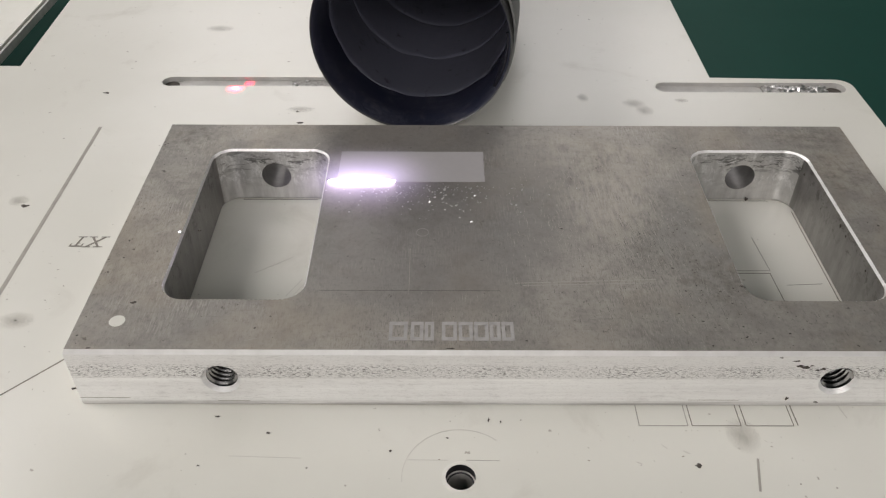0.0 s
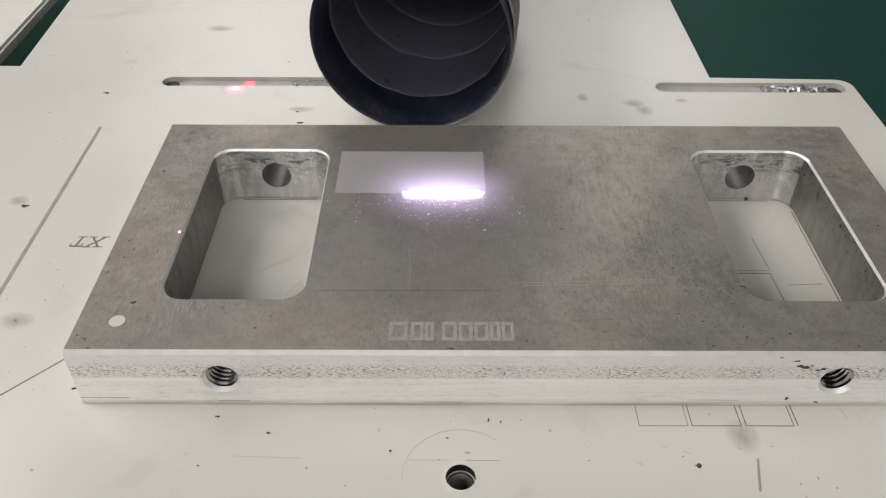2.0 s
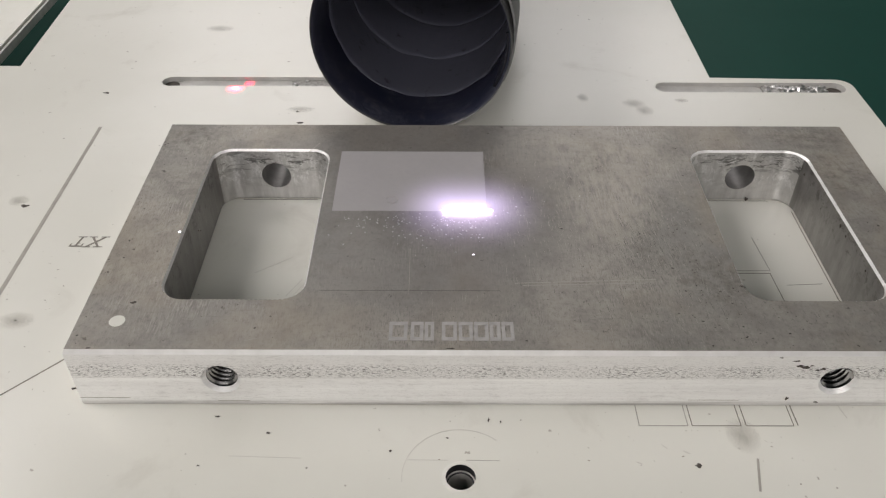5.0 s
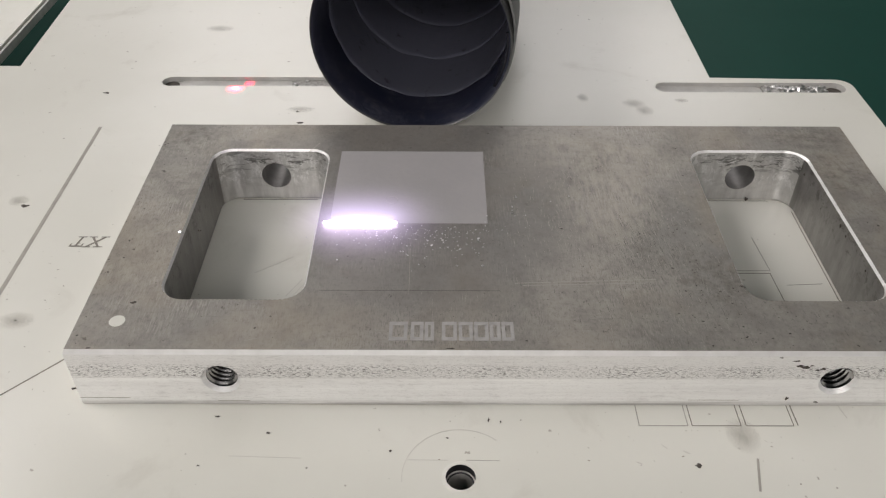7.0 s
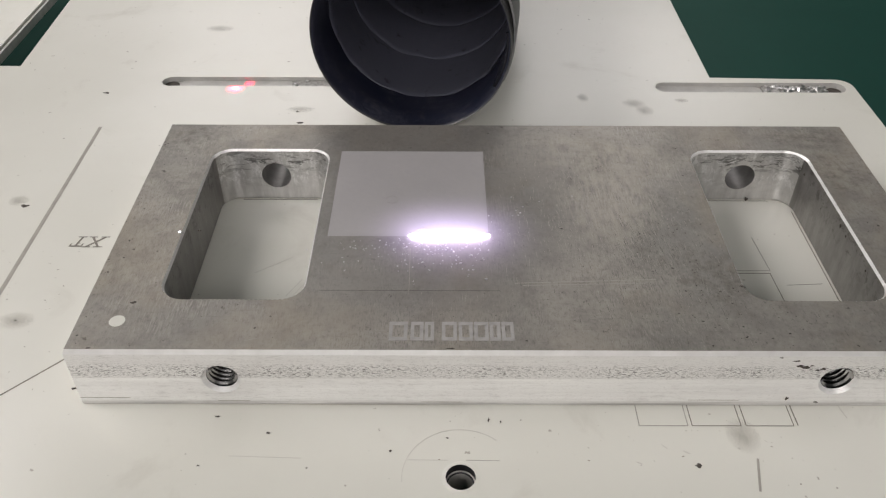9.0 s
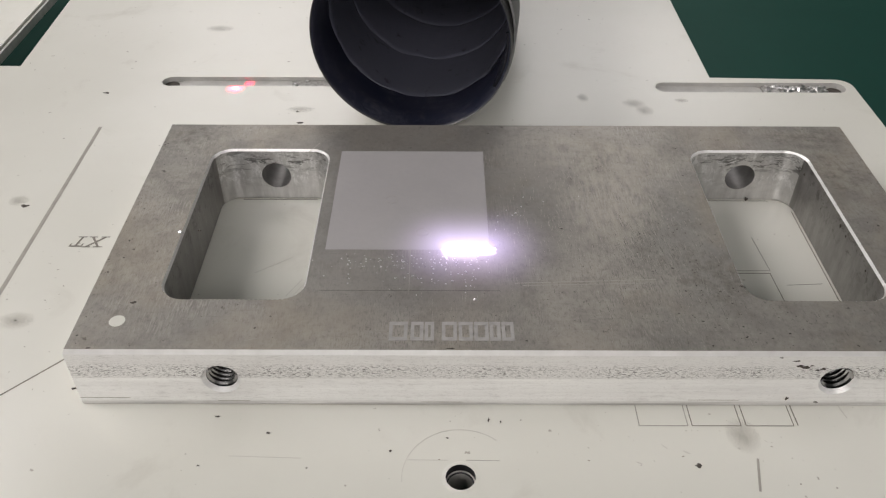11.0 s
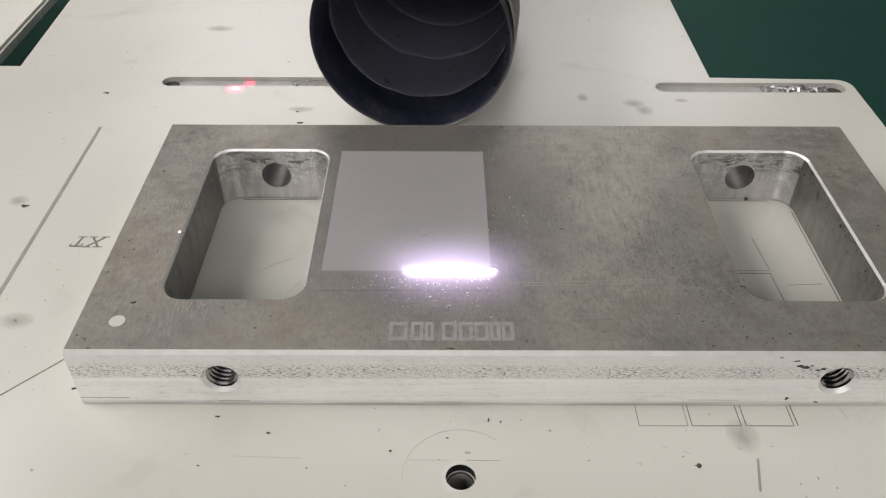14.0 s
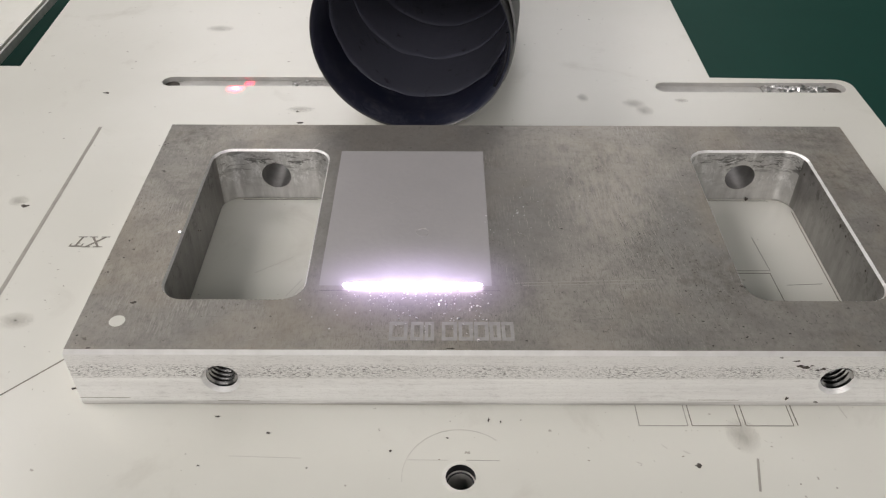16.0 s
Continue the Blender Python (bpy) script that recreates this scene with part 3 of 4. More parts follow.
    for y, z, size in ((0.0533, 0.0172, 0.0009), (0.0490, 0.0168, 0.0008), (0.0340, 0.0165, 0.0006), (0.0835, 0.0150, 0.0010), (0.0670, 0.0133, 0.0005)):
        spot = flake(rnd, size)
        for v in spot.verts:
            v.co = Vector((0.2107 + 0.12 * v.co.x, y + 0.8 * v.co.y, z + 1.2 * v.co.z))
        part("grime_spot", spot, DIRT_AND_SHADE, ob, "black grime on the pocket wall")
    crumb = flake(rnd, 0.0009)
    bmesh.ops.translate(crumb, verts=crumb.verts[:], vec=(0.1965, 0.0887, 0.0012))
    part("crumb", crumb, DIRT_AND_SHADE, ob, "black crumb at the pocket wall")
    # long hairline scratches
    for ax, ay, bx, by, w in ((0.112, 0.0245, 0.150, 0.0262, 0.00026), (0.114, 0.0236, 0.147, 0.0247, 0.00020), (0.060, 0.0215, 0.108, 0.0215, 0.00018), (0.0838, 0.0215, 0.0836, 0.0390, 0.00018)):
        v = Vector((by - ay, ax - bx)).normalized() * w * 0.5
        part("scratch", slab([(ax + v.x, ay + v.y), (ax - v.x, ay - v.y), (bx - v.x, by - v.y), (bx + v.x, by + v.y)], [], H + 0.000005, H + 0.000012), PALESCRATCH if ay > 0.023 else SCORED if bx - ax > 0.01 else GREYLINE, ob)


block()


def hairlines(name, rnd, count, centre, spread, lean, mat, label, longest=0.005):
    """Short cut marks scattered round a place on the block's face, one mesh."""
    bm = bmesh.new()
    k = 0
    while k < count:
        x, y = rnd.gauss(centre[0], spread[0]), rnd.gauss(centre[1], spread[1])
        if not (0.002 < x < W - 0.002 and 0.002 < y < D - 0.002) or (0.0165 < x < 0.0580 or 0.1715 < x < 0.2120) and 0.016 < y < 0.092:
            continue
        if 0.056 < x < 0.110 and 0.0205 < y:
            continue
        a, ln, w = radians(rnd.gauss(90 + lean, 5)), rnd.uniform(0.0008, longest), rnd.uniform(0.00002, 0.00007)
        dx, dy = math.cos(a) * ln / 2, math.sin(a) * ln / 2
        nx, ny = -math.sin(a) * w, math.cos(a) * w
        z = H + 0.00001 + 0.00002 * rnd.random()
        bm.faces.new([bm.verts.new((px, py, z)) for px, py in ((x - dx, y - dy), (x + nx, y + ny), (x + dx, y + dy), (x - nx, y - ny))])
        k += 1
    bmesh.ops.recalc_face_normals(bm, faces=bm.faces[:])
    for f in bm.faces:
        if f.normal.z < 0:
            f.normal_flip()
    return tagged(part(name, bm, mat, bpy.data.objects["aluminium_block"]), label, kind="stuff")


def wear():
    rnd = random.Random(8)
    hairlines("scuff", rnd, 220, (0.1520, 0.0430), (0.0060, 0.0080), 9, SCORED, "cluster of short dark scratches", 0.0052)
    hairlines("scuff", rnd, 620, (0.1400, 0.0600), (0.0100, 0.0150), 4, PALESCRATCH, "cluster of bright scratches", 0.0046)
    hairlines("scuff", rnd, 520, (0.140, 0.034), (0.022, 0.024), 2, PALESCRATCH, "scattered bright scratches", 0.0052)
    hairlines("scuff", rnd, 260, (0.090, 0.016), (0.040, 0.010), 0, GREYLINE, "scattered fine grey scratches", 0.0040)
    hairlines("scuff", rnd, 170, (0.160, 0.020), (0.022, 0.012), 4, SCORED, "scattered dark scratches", 0.0040)
    hairlines("scuff", rnd, 30, (0.140, 0.050), (0.060, 0.030), 80, GREYLINE, "scattered cross scratches", 0.0080)
    block_ob = bpy.data.objects["aluminium_block"]
    for ax, ay, bx, by in ((0.0065, 0.0735, 0.0125, 0.0755), (0.0085, 0.0460, 0.0160, 0.0500), (0.0100, 0.0450, 0.0150, 0.0475), (0.0440, 0.0032, 0.0466, 0.0038), (0.0490, 0.0880, 0.0520, 0.0935)):
        v = Vector((by - ay, ax - bx)).normalized() * 0.00007
        part("scratch", slab([(ax + v.x, ay + v.y), (ax - v.x, ay - v.y), (bx - v.x, by - v.y), (bx + v.x, by + v.y)], [], H + 0.00001, H + 0.00005), PALESCRATCH, block_ob)
    part("scratch", slab([(0.1326, 0.0290), (0.13275, 0.0290), (0.1336, 0.0160), (0.13352, 0.0160)], [], H + 0.000005, H + 0.00002), GREYLINE, block_ob, "long dark scratch")
    burr = flake(rnd, 0.0010)
    bmesh.ops.translate(burr, verts=burr.verts[:], vec=(0.0178, 0.0455, H + 0.0002))
    part("burr", burr, FOIL, block_ob, "bright burr on the pocket edge")
    # small pits and dirt over the face
    bm = bmesh.new()
    k = 0
    while k < 240:
        x, y = rnd.uniform(0.001, W - 0.001), rnd.uniform(0.001, D - 0.001)
        if rnd.random() < 0.35:
            x, y = rnd.gauss(0.168, 0.010), rnd.gauss(0.026, 0.014)
        if rnd.random() < 0.12:
            x, y = abs(rnd.gauss(0, 0.0015)), rnd.uniform(0, D)
        if not (0.0004 < x < W - 0.0004 and 0.0010 < y < D - 0.0010) or (0.0165 < x < 0.0580 or 0.1715 < x < 0.2120) and 0.016 < y < 0.092:
            continue
        if 0.059 < x < 0.107 and y > 0.02:
            continue
        r = rnd.choice((0.00010, 0.00012, 0.00016, 0.0002, 0.00032))
        vs = [bm.verts.new((x + r * rnd.uniform(0.5, 1.5) * math.cos(i * 0.898), y + r * rnd.uniform(0.4, 1.1) * math.sin(i * 0.898), H + 0.00004)) for i in range(7)]
        bm.faces.new(vs)
        k += 1
    tagged(part("pitting", bm, DIRT_AND_SHADE, bpy.data.objects["aluminium_block"]), "small dark pits and dirt", kind="stuff")
    # dust over the bench
    bm = bmesh.new()
    for i in range(190):
        x, y = rnd.uniform(-0.12, 0.26), rnd.uniform(-0.05, 0.176)
        if i < 60:
            x, y = rnd.gauss(-0.035, 0.012), rnd.gauss(0.03, 0.02)
        elif i < 120:
            x, y = rnd.uniform(0.09, 0.22), rnd.gauss(-0.012, 0.006)
        if -0.002 < x < W + 0.002 and -0.0015 < y < D + 0.002 or 0.163 < y < 0.179 or math.hypot(x - 0.0971, y + 0.0225) < 0.006:
            continue
        r = rnd.choice((0.00008, 0.00010, 0.00013, 0.00018, 0.00028))
        vs = [bm.verts.new((x + r * rnd.uniform(0.5, 1.6) * math.cos(k * 1.047), y + r * rnd.uniform(0.4, 1.1) * math.sin(k * 1.047), 0.00004)) for k in range(6)]
        bm.faces.new(vs)
    tagged(part("bench_dust", bm, DUST), "tiny brown dust specks on the cream bench top", "dust", kind="stuff")


wear()


# ---- suction duct lying behind the block ----
def duct():
    ob = tagged(holder("suction_duct", 0.0808, 0.1345, 0.0365), "black ribbed plastic suction duct lying on the bench", "duct")
    ob.rotation_euler = (radians(1.0), 0, radians(-7.5))
    part("collar", lathe([(0.0, 0.0360), (0.0008, 0.0355), (0.010, 0.0353), (0.0240, 0.0352)], 72), COLLAR, ob, "smooth dark navy collar at the mouth")
    for s in (0.0222, 0.0547, 0.0872):
        profile = [(s + 0.0026, 0.0358), (s - 0.0006, 0.0348), (s - 0.0014, 0.0344), (s - 0.0010, 0.0341), (s + 0.0014, 0.0339), (s + 0.0060, 0.0338), (s + 0.0180, 0.0341), (s + 0.0342, 0.0351)]
        tube = lathe(profile, 144)
        for v in tube.verts:
            # heat has left the lips uneven
            if v.co.y < s + 0.004:
                k = 1 + 0.012 * noise.noise(v.co * 160 + Vector((s * 90, 0, 0))) + 0.006 * noise.noise(v.co * 620)
                v.co = Vector((v.co.x * k, v.co.y + 0.0012 * noise.noise(v.co * 110), v.co.z * k))
        part("liner_ring", tube, HOSE, ob)
    # the sheet's loose end, standing off the mouth
    flap, last = bmesh.new(), None
    for i in range(25):
        a = radians(-22 + 4 * i)
        lift = 0.0004 + 0.0042 * (i / 24) ** 1.3
        q = [(0.0366 + lift, 0.0012 + 0.004 * i / 24), (0.0366 + lift, 0.024), (0.0360 + lift, 0.024), (0.0358 + lift, 0.0012 + 0.004 * i / 24)]
        ring = [flap.verts.new((r * math.cos(a), y, r * math.sin(a))) for r, y in q]
        if last:
            for k in range(4):
                flap.faces.new((last[k], last[(k + 1) % 4], ring[(k + 1) % 4], ring[k]))
        else:
            flap.faces.new(ring)
        last = ring
    flap.faces.new(last)
    bmesh.ops.recalc_face_normals(flap, faces=flap.faces[:])
    part("loose_flap", flap, FLAP, ob, "loose dusty grey end of the rolled sheet")
    peel, last = bmesh.new(), None
    for i in range(15):
        a = radians(-28 + 2.6 * i)
        wide = 0.0005 + 0.0170 * math.sin(math.pi * i / 14)
        ring = [peel.verts.new((r * math.cos(a), y, r * math.sin(a))) for r, y in ((0.0354, 0.0010), (0.0346, 0.0012), (0.0343, 0.0012 + wide), (0.0352, 0.0014 + wide))]
        if last:
            for k in range(4):
                peel.faces.new((last[k], last[(k + 1) % 4], ring[(k + 1) % 4], ring[k]))
        last = ring
    bmesh.ops.recalc_face_normals(peel, faces=peel.faces[:])
    part("peeled_lining", peel, TAR, ob, "shiny black peeled lining at the mouth")
    outer = [(0.0, 0.0360), (-0.0006, 0.0364), (0.0004, 0.0367), (0.020, 0.0362)]
    s = 0.022
    while s < 0.10:
        outer += [(s, 0.0362), (s + 0.004, 0.0352), (s + 0.026, 0.0352), (s + 0.030, 0.0362)]
        s += 0.0325
    part("outer_shell", lathe(outer, 72), HOSE_OUT, ob, "dusty grey outer shell")
    # unseen upward bend, added so that the duct shades more of the bench
    path = [Vector((0, 0.116, 0))]
    path += [Vector((0, 0.118 + 0.075 * math.sin(radians(a)), 0.075 * (1 - math.cos(radians(a))))) for a in range(0, 91, 10)]
    path += [Vector((0, 0.193, 0.10 + 0.02 * i)) for i in range(1, 26)]
    bm, last = bmesh.new(), None
    for i, p in enumerate(path):
        along = (path[min(i + 1, len(path) - 1)] - path[max(i - 1, 0)]).normalized()
        up = Vector((1, 0, 0)).cross(along)
        r = 0.0358 if i % 2 else 0.0348
        ring = [bm.verts.new(p + r * (math.cos(2 * math.pi * k / 48) * Vector((1, 0, 0)) + math.sin(2 * math.pi * k / 48) * up)) for k in range(48)]
        if last:
            for k in range(48):
                bm.faces.new((last[k], last[(k + 1) % 48], ring[(k + 1) % 48], ring[k]))
        last = ring
    bm.faces.new(last)
    part("added_riser", bm, HOSE, ob, "unseen black ribbed riser added to the duct to block light")


duct()


# ---- marks on the bench top ----
def line(name, pts, width, mat, label, z=0.0):
    bm = bmesh.new()
    for (ax, ay), (bx, by) in zip(pts, pts[1:]):
        v = Vector((by - ay, ax - bx)).normalized() * width * 0.5
        q = [bm.verts.new((x, y, z + dz)) for dz in (0.00002, 0.00007) for x, y in ((ax + v.x, ay + v.y), (ax - v.x, ay - v.y), (bx - v.x, by - v.y), (bx + v.x, by + v.y))]
        for f in ((3, 2, 1, 0), (4, 5, 6, 7), (0, 1, 5, 4), (1, 2, 6, 5), (2, 3, 7, 6), (3, 0, 4, 7)):
            bm.faces.new([q[i] for i in f])
    bmesh.ops.recalc_face_normals(bm, faces=bm.faces[:])
    return tagged(part(name, bm, mat), label, "engraved line", "lines engraved in the bench top")


def bench_marks():
    line("scale_line", [(-0.0395, 0.1360), (-0.0392, -0.05)], 0.0013, GREYLINE, "wide grey line engraved in the cream bench top")
    line("fine_line", [(-0.0230, 0.0023), (-0.0060, 0.0200)], 0.0004, DARKLINE, "thin dark diagonal line on the cream bench top")
    for x0, x1, mat in ((0.1426, 0.1549, GREYLINE), (0.1560, 0.1684, DARKLINE), (0.1697, 0.1818, DARKLINE)):
        line("test_frame", [(x0, 0.012), (x0, -0.0070), (x1, -0.0070), (x1, 0.012)], 0.00024, mat, "thin dark rectangular test frame burnt into the bench top")
    ring = [(0.0971 + 0.0141 * math.cos(radians(a)), -0.0225 + 0.0141 * math.sin(radians(a))) for a in range(50, 190, 5)]
    line("ring_scratch", ring, 0.00016, PALELINE, "faint curved scratch round the bolt hole")
    line("fine_line", [(0.0844, -0.0175), (0.0940, -0.0176)], 0.00012, PALELINE, "faint hairline beside the bolt hole")
    line("fine_line", [(0.0985, -0.0176), (0.1066, -0.0177)], 0.00014, GREYLINE, "thin hairline beside the bolt hole")
    for a, b in (((0.0460, 0.0405), (0.0500, 0.0481)), ((0.0477, 0.0400), (0.0508, 0.0460)), ((0.0350, 0.0510), (0.0459, 0.0587)), ((0.1470, -0.0128), (0.1482, -0.0140)), ((0.1520, -0.0147), (0.1536, -0.0156)), ((0.1400, -0.0180), (0.1412, -0.0186))):
        line("fine_line", [a, b], 0.00022, PALELINE, "faint brown scuff on the cream bench top")
    line("fine_line", [(0.1950, 0.0010), (0.1962, -0.0045)], 0.00025, PALELINE, "faint short scratch on the bench top")
    line("fine_line", [(0.1826, 0.012), (0.1829, -0.0068)], 0.00028, DARKLINE, "short thin dark line burnt into the bench top")
    line("fine_line", [(0.1697, -0.0169), (0.1676, -0.0262)], 0.0006, GREYLINE, "short worn scratch on the bench top")
    line("test_frame", [(0.1790, 0.0515), (0.1936, 0.0515), (0.1942, 0.0360)], 0.00022, DARKLINE, "thin dark test frame burnt inside the pocket")
    line("test_frame", [(0.1790, 0.0527), (0.1940, 0.0527), (0.1930, 0.0690)], 0.0002, GREYLINE, "thin dark test frame burnt inside the pocket")
    line("fine_line", [(0.1972, 0.0461), (0.2080, 0.0467)], 0.00018, DARKLINE, "short thin dark line inside the pocket")
    line("fine_line", [(0.0407, -0.0165), (0.0582, -0.0171)], 0.00012, PALELINE, "faint hairline on the bench top")
    # dark strips stand in for the shaded gap under the pocket walls
    for pts in ([(0.0245, 0.0891), (0.0500, 0.0891)], [(0.1795, 0.0891), (0.2035, 0.0891)], [(0.2104, 0.0830), (0.2104, 0.0250)]):
        line("gap_shade_line", pts, 0.00028, DARKLINE, "thin dark line standing in for the shaded gap at the pocket wall's foot")
    word = bmesh.new()
    at = 0.0
    for char in "XT":
        cu = bpy.data.curves.new("letter", "FONT")
        cu.body, cu.size, cu.extrude = char, 0.0072, 0.00003
        tmp = new("letter", cu)
        me = bpy.data.meshes.new_from_object(tmp.evaluated_get(bpy.context.evaluated_depsgraph_get()))
        bpy.data.objects.remove(tmp)
        xs, ys = [v.co.x for v in me.vertices], [v.co.y for v in me.vertices]
        x0, x1, top = min(xs), max(xs), max(ys)
        me.transform(Matrix.Translation((at - x0, 0, 0)))
        word.from_mesh(me)
        bpy.data.meshes.remove(me)
        wide = x1 - x0
        if char == "X":
            feet = [(0.0006, 0), (wide - 0.0006, 0), (0.0006, top), (wide - 0.0006, top)]
        else:
            feet = [(wide / 2, 0)]
            for x in (0.0, wide - 0.0004):
                box(at + x, top - 0.0016, -0.00003, at + x + 0.0004, top, 0.00003, bm=word)
        for x, y in feet:
            box(at + x - 0.0014, y - 0.0002, -0.00002, at + x + 0.0014, y + 0.0002, 0.000025, bm=word)
        at += wide + 0.0008
    ob = part("engraved_letters", word, DARKLINE)
    lean = Matrix(((1.0, 0.22, 0, 0), (0, 1.02, 0, 0), (0, 0, 1, 0), (0, 0, 0, 1)))
    ob.data.transform(lean)
    ob.matrix_world = pose(-0.0155, 0.0683, 0.00006, 0, 0, 180)
    tagged(ob, "dark engraved letters reading XT on the bench top", "lettering")
    rnd = random.Random(3)
    spots = ((-0.0453, 0.1626, 2.6, 1.4), (-0.0486, 0.0849, 3.0, 1.8), (0.0491, -0.0096, 0.9, 0.6), (0.0337, -0.0194, 0.8, 0.5), (-0.0046, 0.0047, 1.3, 0.9),
             (0.1548, -0.0191, 1.6, 1.6), (0.0353, -0.0045, 1.6, 0.5), (0.0370, 0.1395, 2.6, 1.5), (0.0350, 0.1480, 1.2, 0.8), (0.1045, -0.0055, 0.5, 1.3), (0.1075, -0.0060, 0.5, 0.6),
             (0.0800, -0.0150, 0.8, 0.6), (-0.0300, 0.0300, 1.0, 0.6), (-0.055, 0.055, 0.9, 0.7), (0.1800, -0.030, 0.7, 0.5), (0.0940, -0.0110, 0.8, 0.4), (0.2300, -0.0180, 0.8, 0.6), (0.0600, -0.020, 0.5, 0.4))
    for x, y, w, d in spots:
        n = 10
        pts = [(x + MM * w * (0.14 + 0.5 * rnd.random()) * math.cos(6.283 * i / n), y + MM * d * (0.14 + 0.5 * rnd.random()) * math.sin(6.283 * i / n)) for i in range(n)]
        tagged(part("dirt_speck", slab(pts, [], 0.00002, 0.00022), DIRT_AND_SHADE), "small dark dirt speck on the cream bench top", "dirt speck", "dirt specks on the bench")
    for x, y, w, d in ((0.1700, 0.1555, 8, 6), (0.1735, 0.1500, 6, 7), (-0.052, 0.088, 6, 5), (0.036, 0.150, 9, 4), (0.190, 0.158, 5, 3), (-0.012, 0.225, 11, 6),
                       (0.150, 0.160, 4, 6), (0.168, -0.010, 7, 9), (0.1985, 0.020, 6, 5), (-0.03, 0.03, 9, 6), (0.08, -0.032, 8, 6)):
        zz = -0.0004 if y > 0.179 else 0
        ob = part("scorch_stain", slab(circle(0, 0, 1.0, 28), [], 0.00001, 0.00004), STAIN)
        ob.matrix_basis = pose(x, y, zz) @ Matrix.Diagonal((w * 0.65 * MM, d * 0.65 * MM, 1, 1))
        tagged(ob, "faint brown scorch stain on the cream bench top", "stain", "stains on the bench")


bench_marks()


# ---- swarf in the slots and by the duct ----
def swarf():
    rnd = random.Random(11)
    for i in range(46):
        x, y = rnd.uniform(0.2275, 0.2535), rnd.uniform(0.1662, 0.1722)
        if i > 43:
            x, y = rnd.uniform(0.024, 0.040), rnd.uniform(0.1705, 0.1755)
        ob = part("metal_flake", flake(rnd, rnd.uniform(0.0007, 0.0016)), FOIL)
        ob.location = (x, y, -0.0010)
        ob.rotation_euler = (0, 0, rnd.uniform(0, 6))
        tagged(ob, "crumpled silvery metal flake in the bench slot", "metal flake", "metal flakes in the slots")
    for x, y in ((0.0985, 0.1300), (0.1010, 0.1310)):
        ob = part("metal_flake", flake(rnd, 0.0016), CHIP)
        ob.location = (x, y, 0.0010)
        tagged(ob, "silvery metal flake on the bench beside the duct", "metal flake", "metal flakes by the duct")


swarf()


# ---- laser: marked patch, flash and chips ----
SLOPE, SPEED = 0.0030, 0.0030
FRONT0 = 0.0714


def front(t):
    return FRONT0 - SPEED * t


def marked_patch():
    """A thin slab leaning by a hair; it comes up through the face as the marking goes on."""
    depth = 0.0884 - 0.0225
    ob = part("marked_patch", box(0.0598, -depth, -0.0004, 0.1058, 0, 0), ETCH)
    tilt = math.degrees(math.atan(SLOPE))
    tagged(ob, "matte light grey freshly laser-etched patch on the block", "etched patch")
    return ob, tilt


PATCH, TILT = marked_patch()
LEN = 0.0143


def capsule(r, length, n=20, taper=None):
    taper = taper or r
    half = length / 2 - taper
    prof = [(-half - taper * math.cos(radians(a)), r * math.sin(radians(a))) for a in range(0, 91, 10)]
    prof += [(-y, q) for y, q in reversed(prof)]
    prof = [(y, max(q, 1e-5)) for y, q in prof]
    bm = lathe(prof, n)
    bmesh.ops.rotate(bm, verts=bm.verts[:], matrix=Matrix.Rotation(radians(90), 3, "Z"))
    bmesh.ops.recalc_face_normals(bm, faces=bm.faces[:])
    return bm


def laser_flash():
    ob = tagged(holder("laser_flash", 0, FRONT0, H), "white-hot violet-edged laser flash bar on the block", "laser flash")
    cores = []
    for i, r in enumerate((0.00068, 0.00066, 0.00064)):
        c = part("flash_core", capsule(r, LEN, 20, 0.0034), CORE, ob)
        cores.append(c)
        # flat glowing dome that stands in for bloom round the core
        dome = capsule(0.0230, LEN + 2 * (0.0230 - 0.0021), 32)
        for v in dome.verts:
            v.co.z *= 0.06 + 0.015 * i
        bmesh.ops.delete(dome, geom=[v for v in dome.verts if v.co.z < -1e-6], context="VERTS")
        part("flash_bloom", dome, BLOOM, c, "faint violet glowing shell standing in for the flash's bloom")
    return ob, cores


FLASH, CORES = laser_flash()


def chips():
    rnd = random.Random(21)
    made = []
    for i in range(84):
        ob = part("metal_chip", flake(rnd, rnd.choice((0.00012, 0.00016, 0.00020, 0.00026, 0.00038))), CHIP)
        tagged(ob, "tiny bright metal chip thrown off onto the block", "metal chip", "chips thrown off by the laser")
        made.append((ob, rnd.gauss(0.093, 0.013), 0.0030 + abs(rnd.gauss(0, 0.0080)), rnd.uniform(0, 6.28), rnd.uniform(0.4, 1.3)))
    for i in range(110):
        ob = part("metal_chip", flake(rnd, rnd.choice((0.00010, 0.00014, 0.00019, 0.00025))), CHIP)
        tagged(ob, "tiny bright metal chip thrown off onto the block", "metal chip", "chips thrown off by the laser")
        made.append((ob, min(rnd.gauss(0.088, 0.012), 0.116), 0.0022 + abs(rnd.gauss(0, 0.0048)), rnd.uniform(0, 6.28), rnd.uniform(0.4, 1.3)))
    return made


CHIPS = chips()

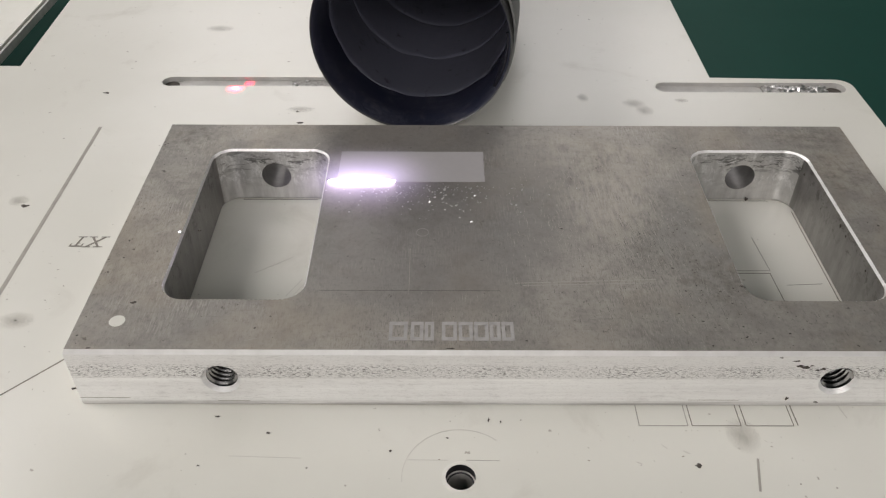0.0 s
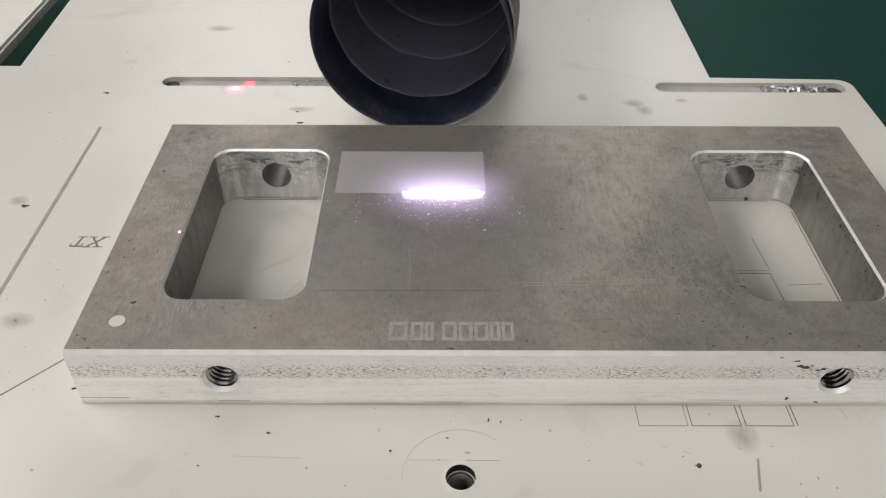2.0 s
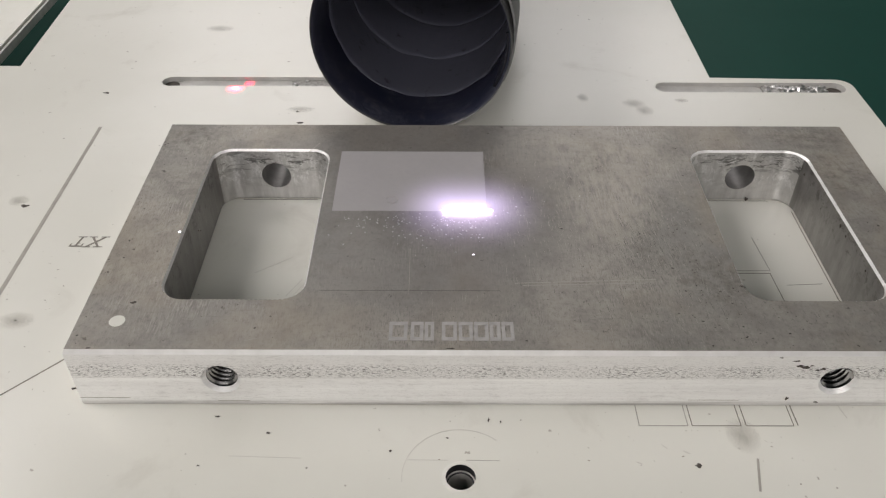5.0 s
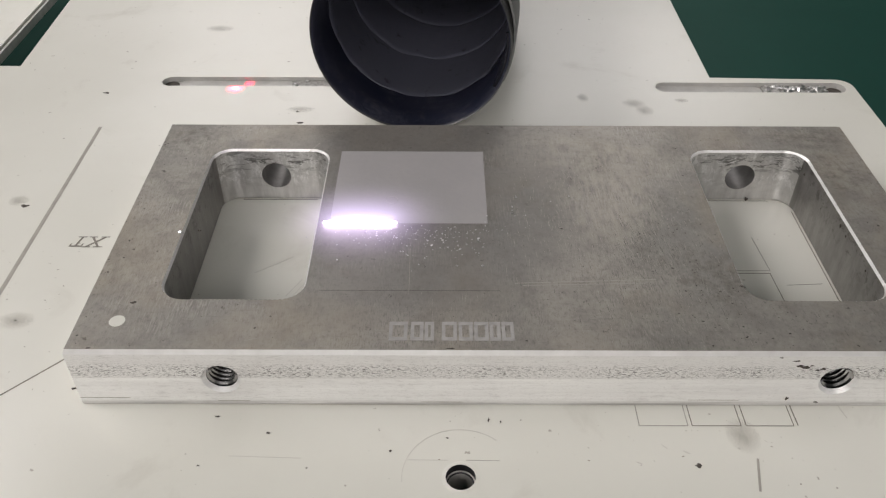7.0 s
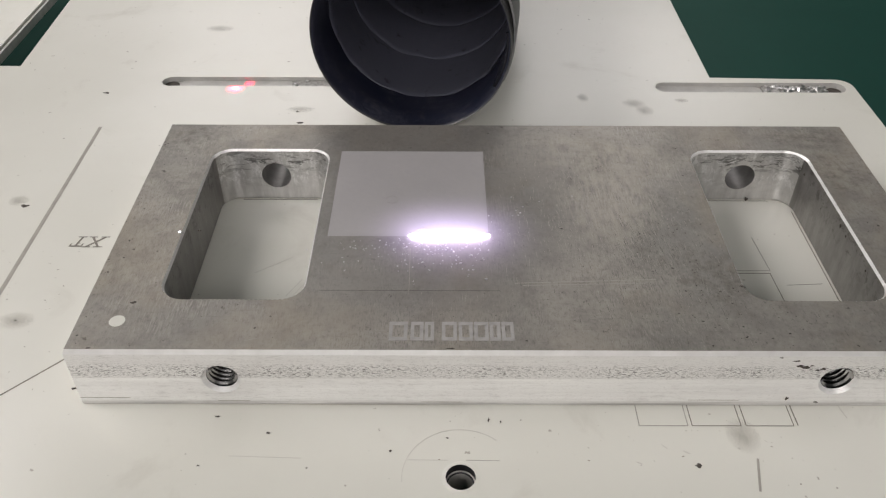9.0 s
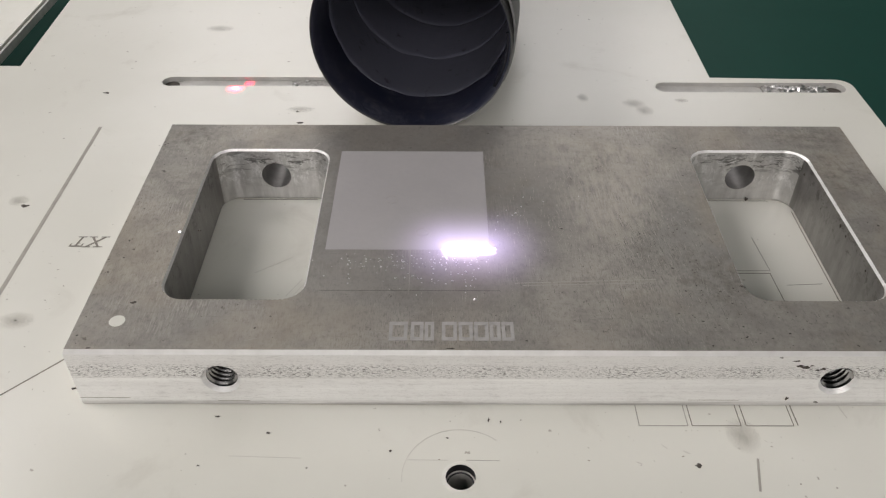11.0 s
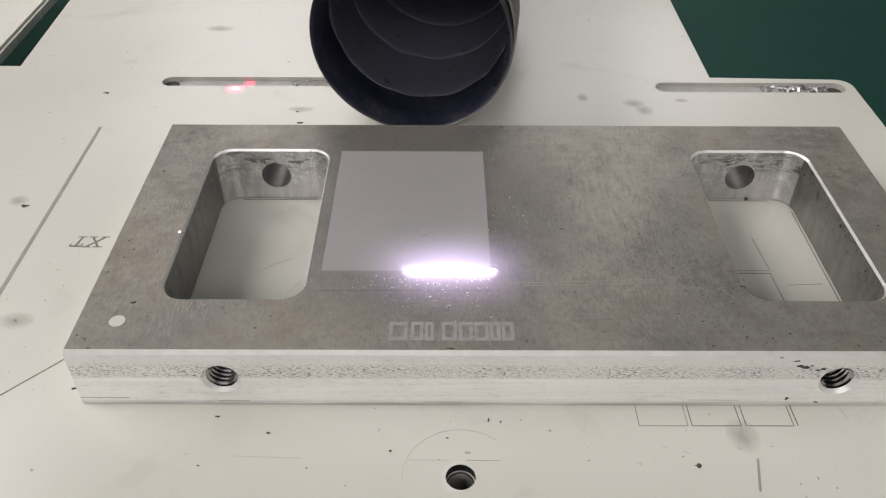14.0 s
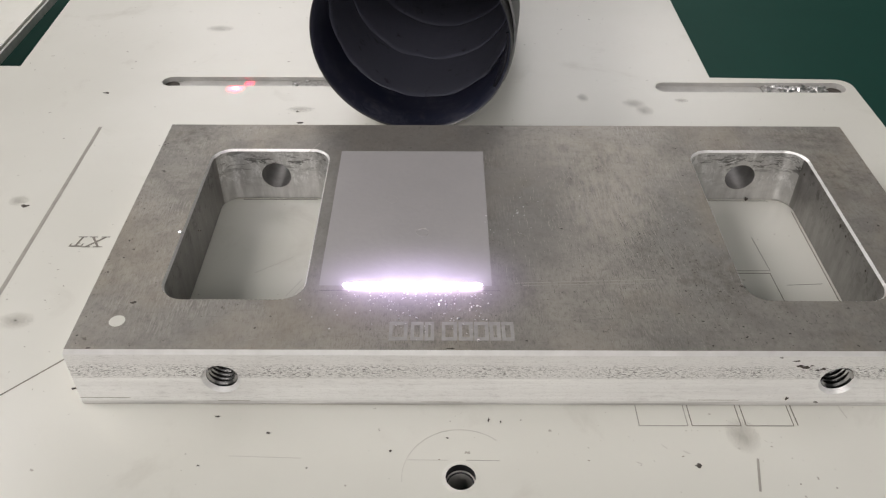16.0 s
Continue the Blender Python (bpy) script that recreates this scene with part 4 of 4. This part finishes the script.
SCAN_A = [(57.1, 77.8), (57.9, 73.6), (57.6, 77.6), (58.2, 82.1), (76.6, 101.5), (57.2, 74.1), (57.3, 76.6), (57.8, 81.1), (77.9, 102.0), (57.4, 74.9), (66.3, 90.3), (57.9, 80.4), (78.7, 102.9), (57.0, 76.0), (66.9, 91.6), (57.6, 79.7), (79.7, 104.4), (75.1, 99.2), (68.0, 92.0), (63.1, 87.4), (80.5, 105.1), (75.9, 100.4), (68.8, 93.0), (63.9, 88.4), (82.3, 107.2), (76.9, 101.3), (92.5, 107.7), (64.8, 89.1), (81.8, 106.2), (77.5, 101.8), (92.8, 107.1), (65.8, 90.6), (79.9, 105.2), (85.3, 108.6), (92.8, 107.8), (66.4, 91.1), (79.5, 104.6), (84.8, 108.5), (92.1, 107.5), (90.1, 108.0), (57.9, 81.5), (84.4, 108.0), (91.6, 107.0)]
SCAN_B = [(69.0, 93.5), (66.2, 90.4), (58.2, 80.8), (58.3, 78.5), (68.1, 92.3), (67.2, 91.4), (62.3, 86.9), (57.9, 79.4), (58.2, 74.3), (68.3, 92.6), (63.6, 87.7), (58.3, 80.0), (58.1, 75.3), (92.1, 107.5), (64.7, 88.8), (80.0, 103.7), (58.5, 76.5), (92.6, 107.9), (65.7, 89.3), (81.0, 104.6), (58.4, 77.3), (93.5, 107.8), (88.9, 107.8), (82.0, 105.9), (58.3, 78.3), (93.5, 107.8), (89.8, 108.2), (82.9, 106.3), (78.3, 101.5), (70.1, 93.9)]
SCAN_C = [(70.1, 94.4), (58.1, 79.6), (82.3, 106.5), (57.7, 77.8), (69.3, 93.9), (58.2, 78.3), (81.4, 106.0), (58.3, 78.8), (57.9, 73.9), (58.3, 77.0), (58.8, 81.9), (58.0, 79.7), (58.5, 74.8), (58.5, 75.7), (59.0, 81.1), (78.9, 103.2), (58.1, 75.6), (67.4, 90.8), (58.7, 80.2), (79.8, 104.0), (58.3, 76.3), (68.2, 91.7), (58.4, 79.4), (80.7, 105.3), (58.4, 76.8), (69.0, 93.0), (58.5, 78.6), (82.1, 107.4), (77.3, 107.6), (69.9, 107.4), (63.9, 104.8), (68.9, 106.5), (78.7, 107.8), (70.9, 107.8), (64.6, 104.7), (68.3, 105.6), (76.6, 107.7), (80.5, 107.7), (70.1, 106.8), (67.4, 105.1), (74.5, 107.7), (79.2, 107.7), (68.1, 105.5), (64.5, 103.5), (76.7, 107.6), (78.4, 107.6), (68.2, 105.4), (66.1, 103.3)]
SCAN_GAP = [(64, 89), (83, 107.5), (92.5, 107.5), (67, 92)]


def scan(k):
    """Ends of the flash bar, in mm, at k tenths of a second."""
    if k <= 42:
        return SCAN_A[k]
    if 63 <= k <= 92:
        return SCAN_B[k - 63]
    if k >= 113:
        return SCAN_C[k - 113]
    return SCAN_GAP[k % 4]


def motions():
    walk(PATCH, [(t, pose(0, 0.0884, H + SLOPE * (0.0884 - front(t)), -0 + TILT)) for t in (0.0, 16.0)])
    walk(FLASH, [(t, pose(0, front(t), H + 0.0002)) for t in (0.0, 16.0)])
    for i, core in enumerate(CORES):
        rows = []
        for k in range(161):
            a, b = scan(k)
            a, b = a * MM + LEN / 2, b * MM - LEN / 2
            rows.append((k / 10, pose(a + (b - a) * i / 2, 0, 0)))
        walk(core, rows)
    for ob, x, ahead, turn, drift in CHIPS:
        rows = []
        for k in range(0, 17):
            w = math.sin(k * 0.9 * drift + turn)
            rest = 0.036 + 0.022 * drift if x > 0.106 else 0.0016
            y = max(front(k) - ahead + 0.0012 * w, rest)
            rows.append((float(k), pose(x + 0.0020 * w, y, H + 0.00012, 0, 0, 40 * w)))
        walk(ob, rows)


motions()
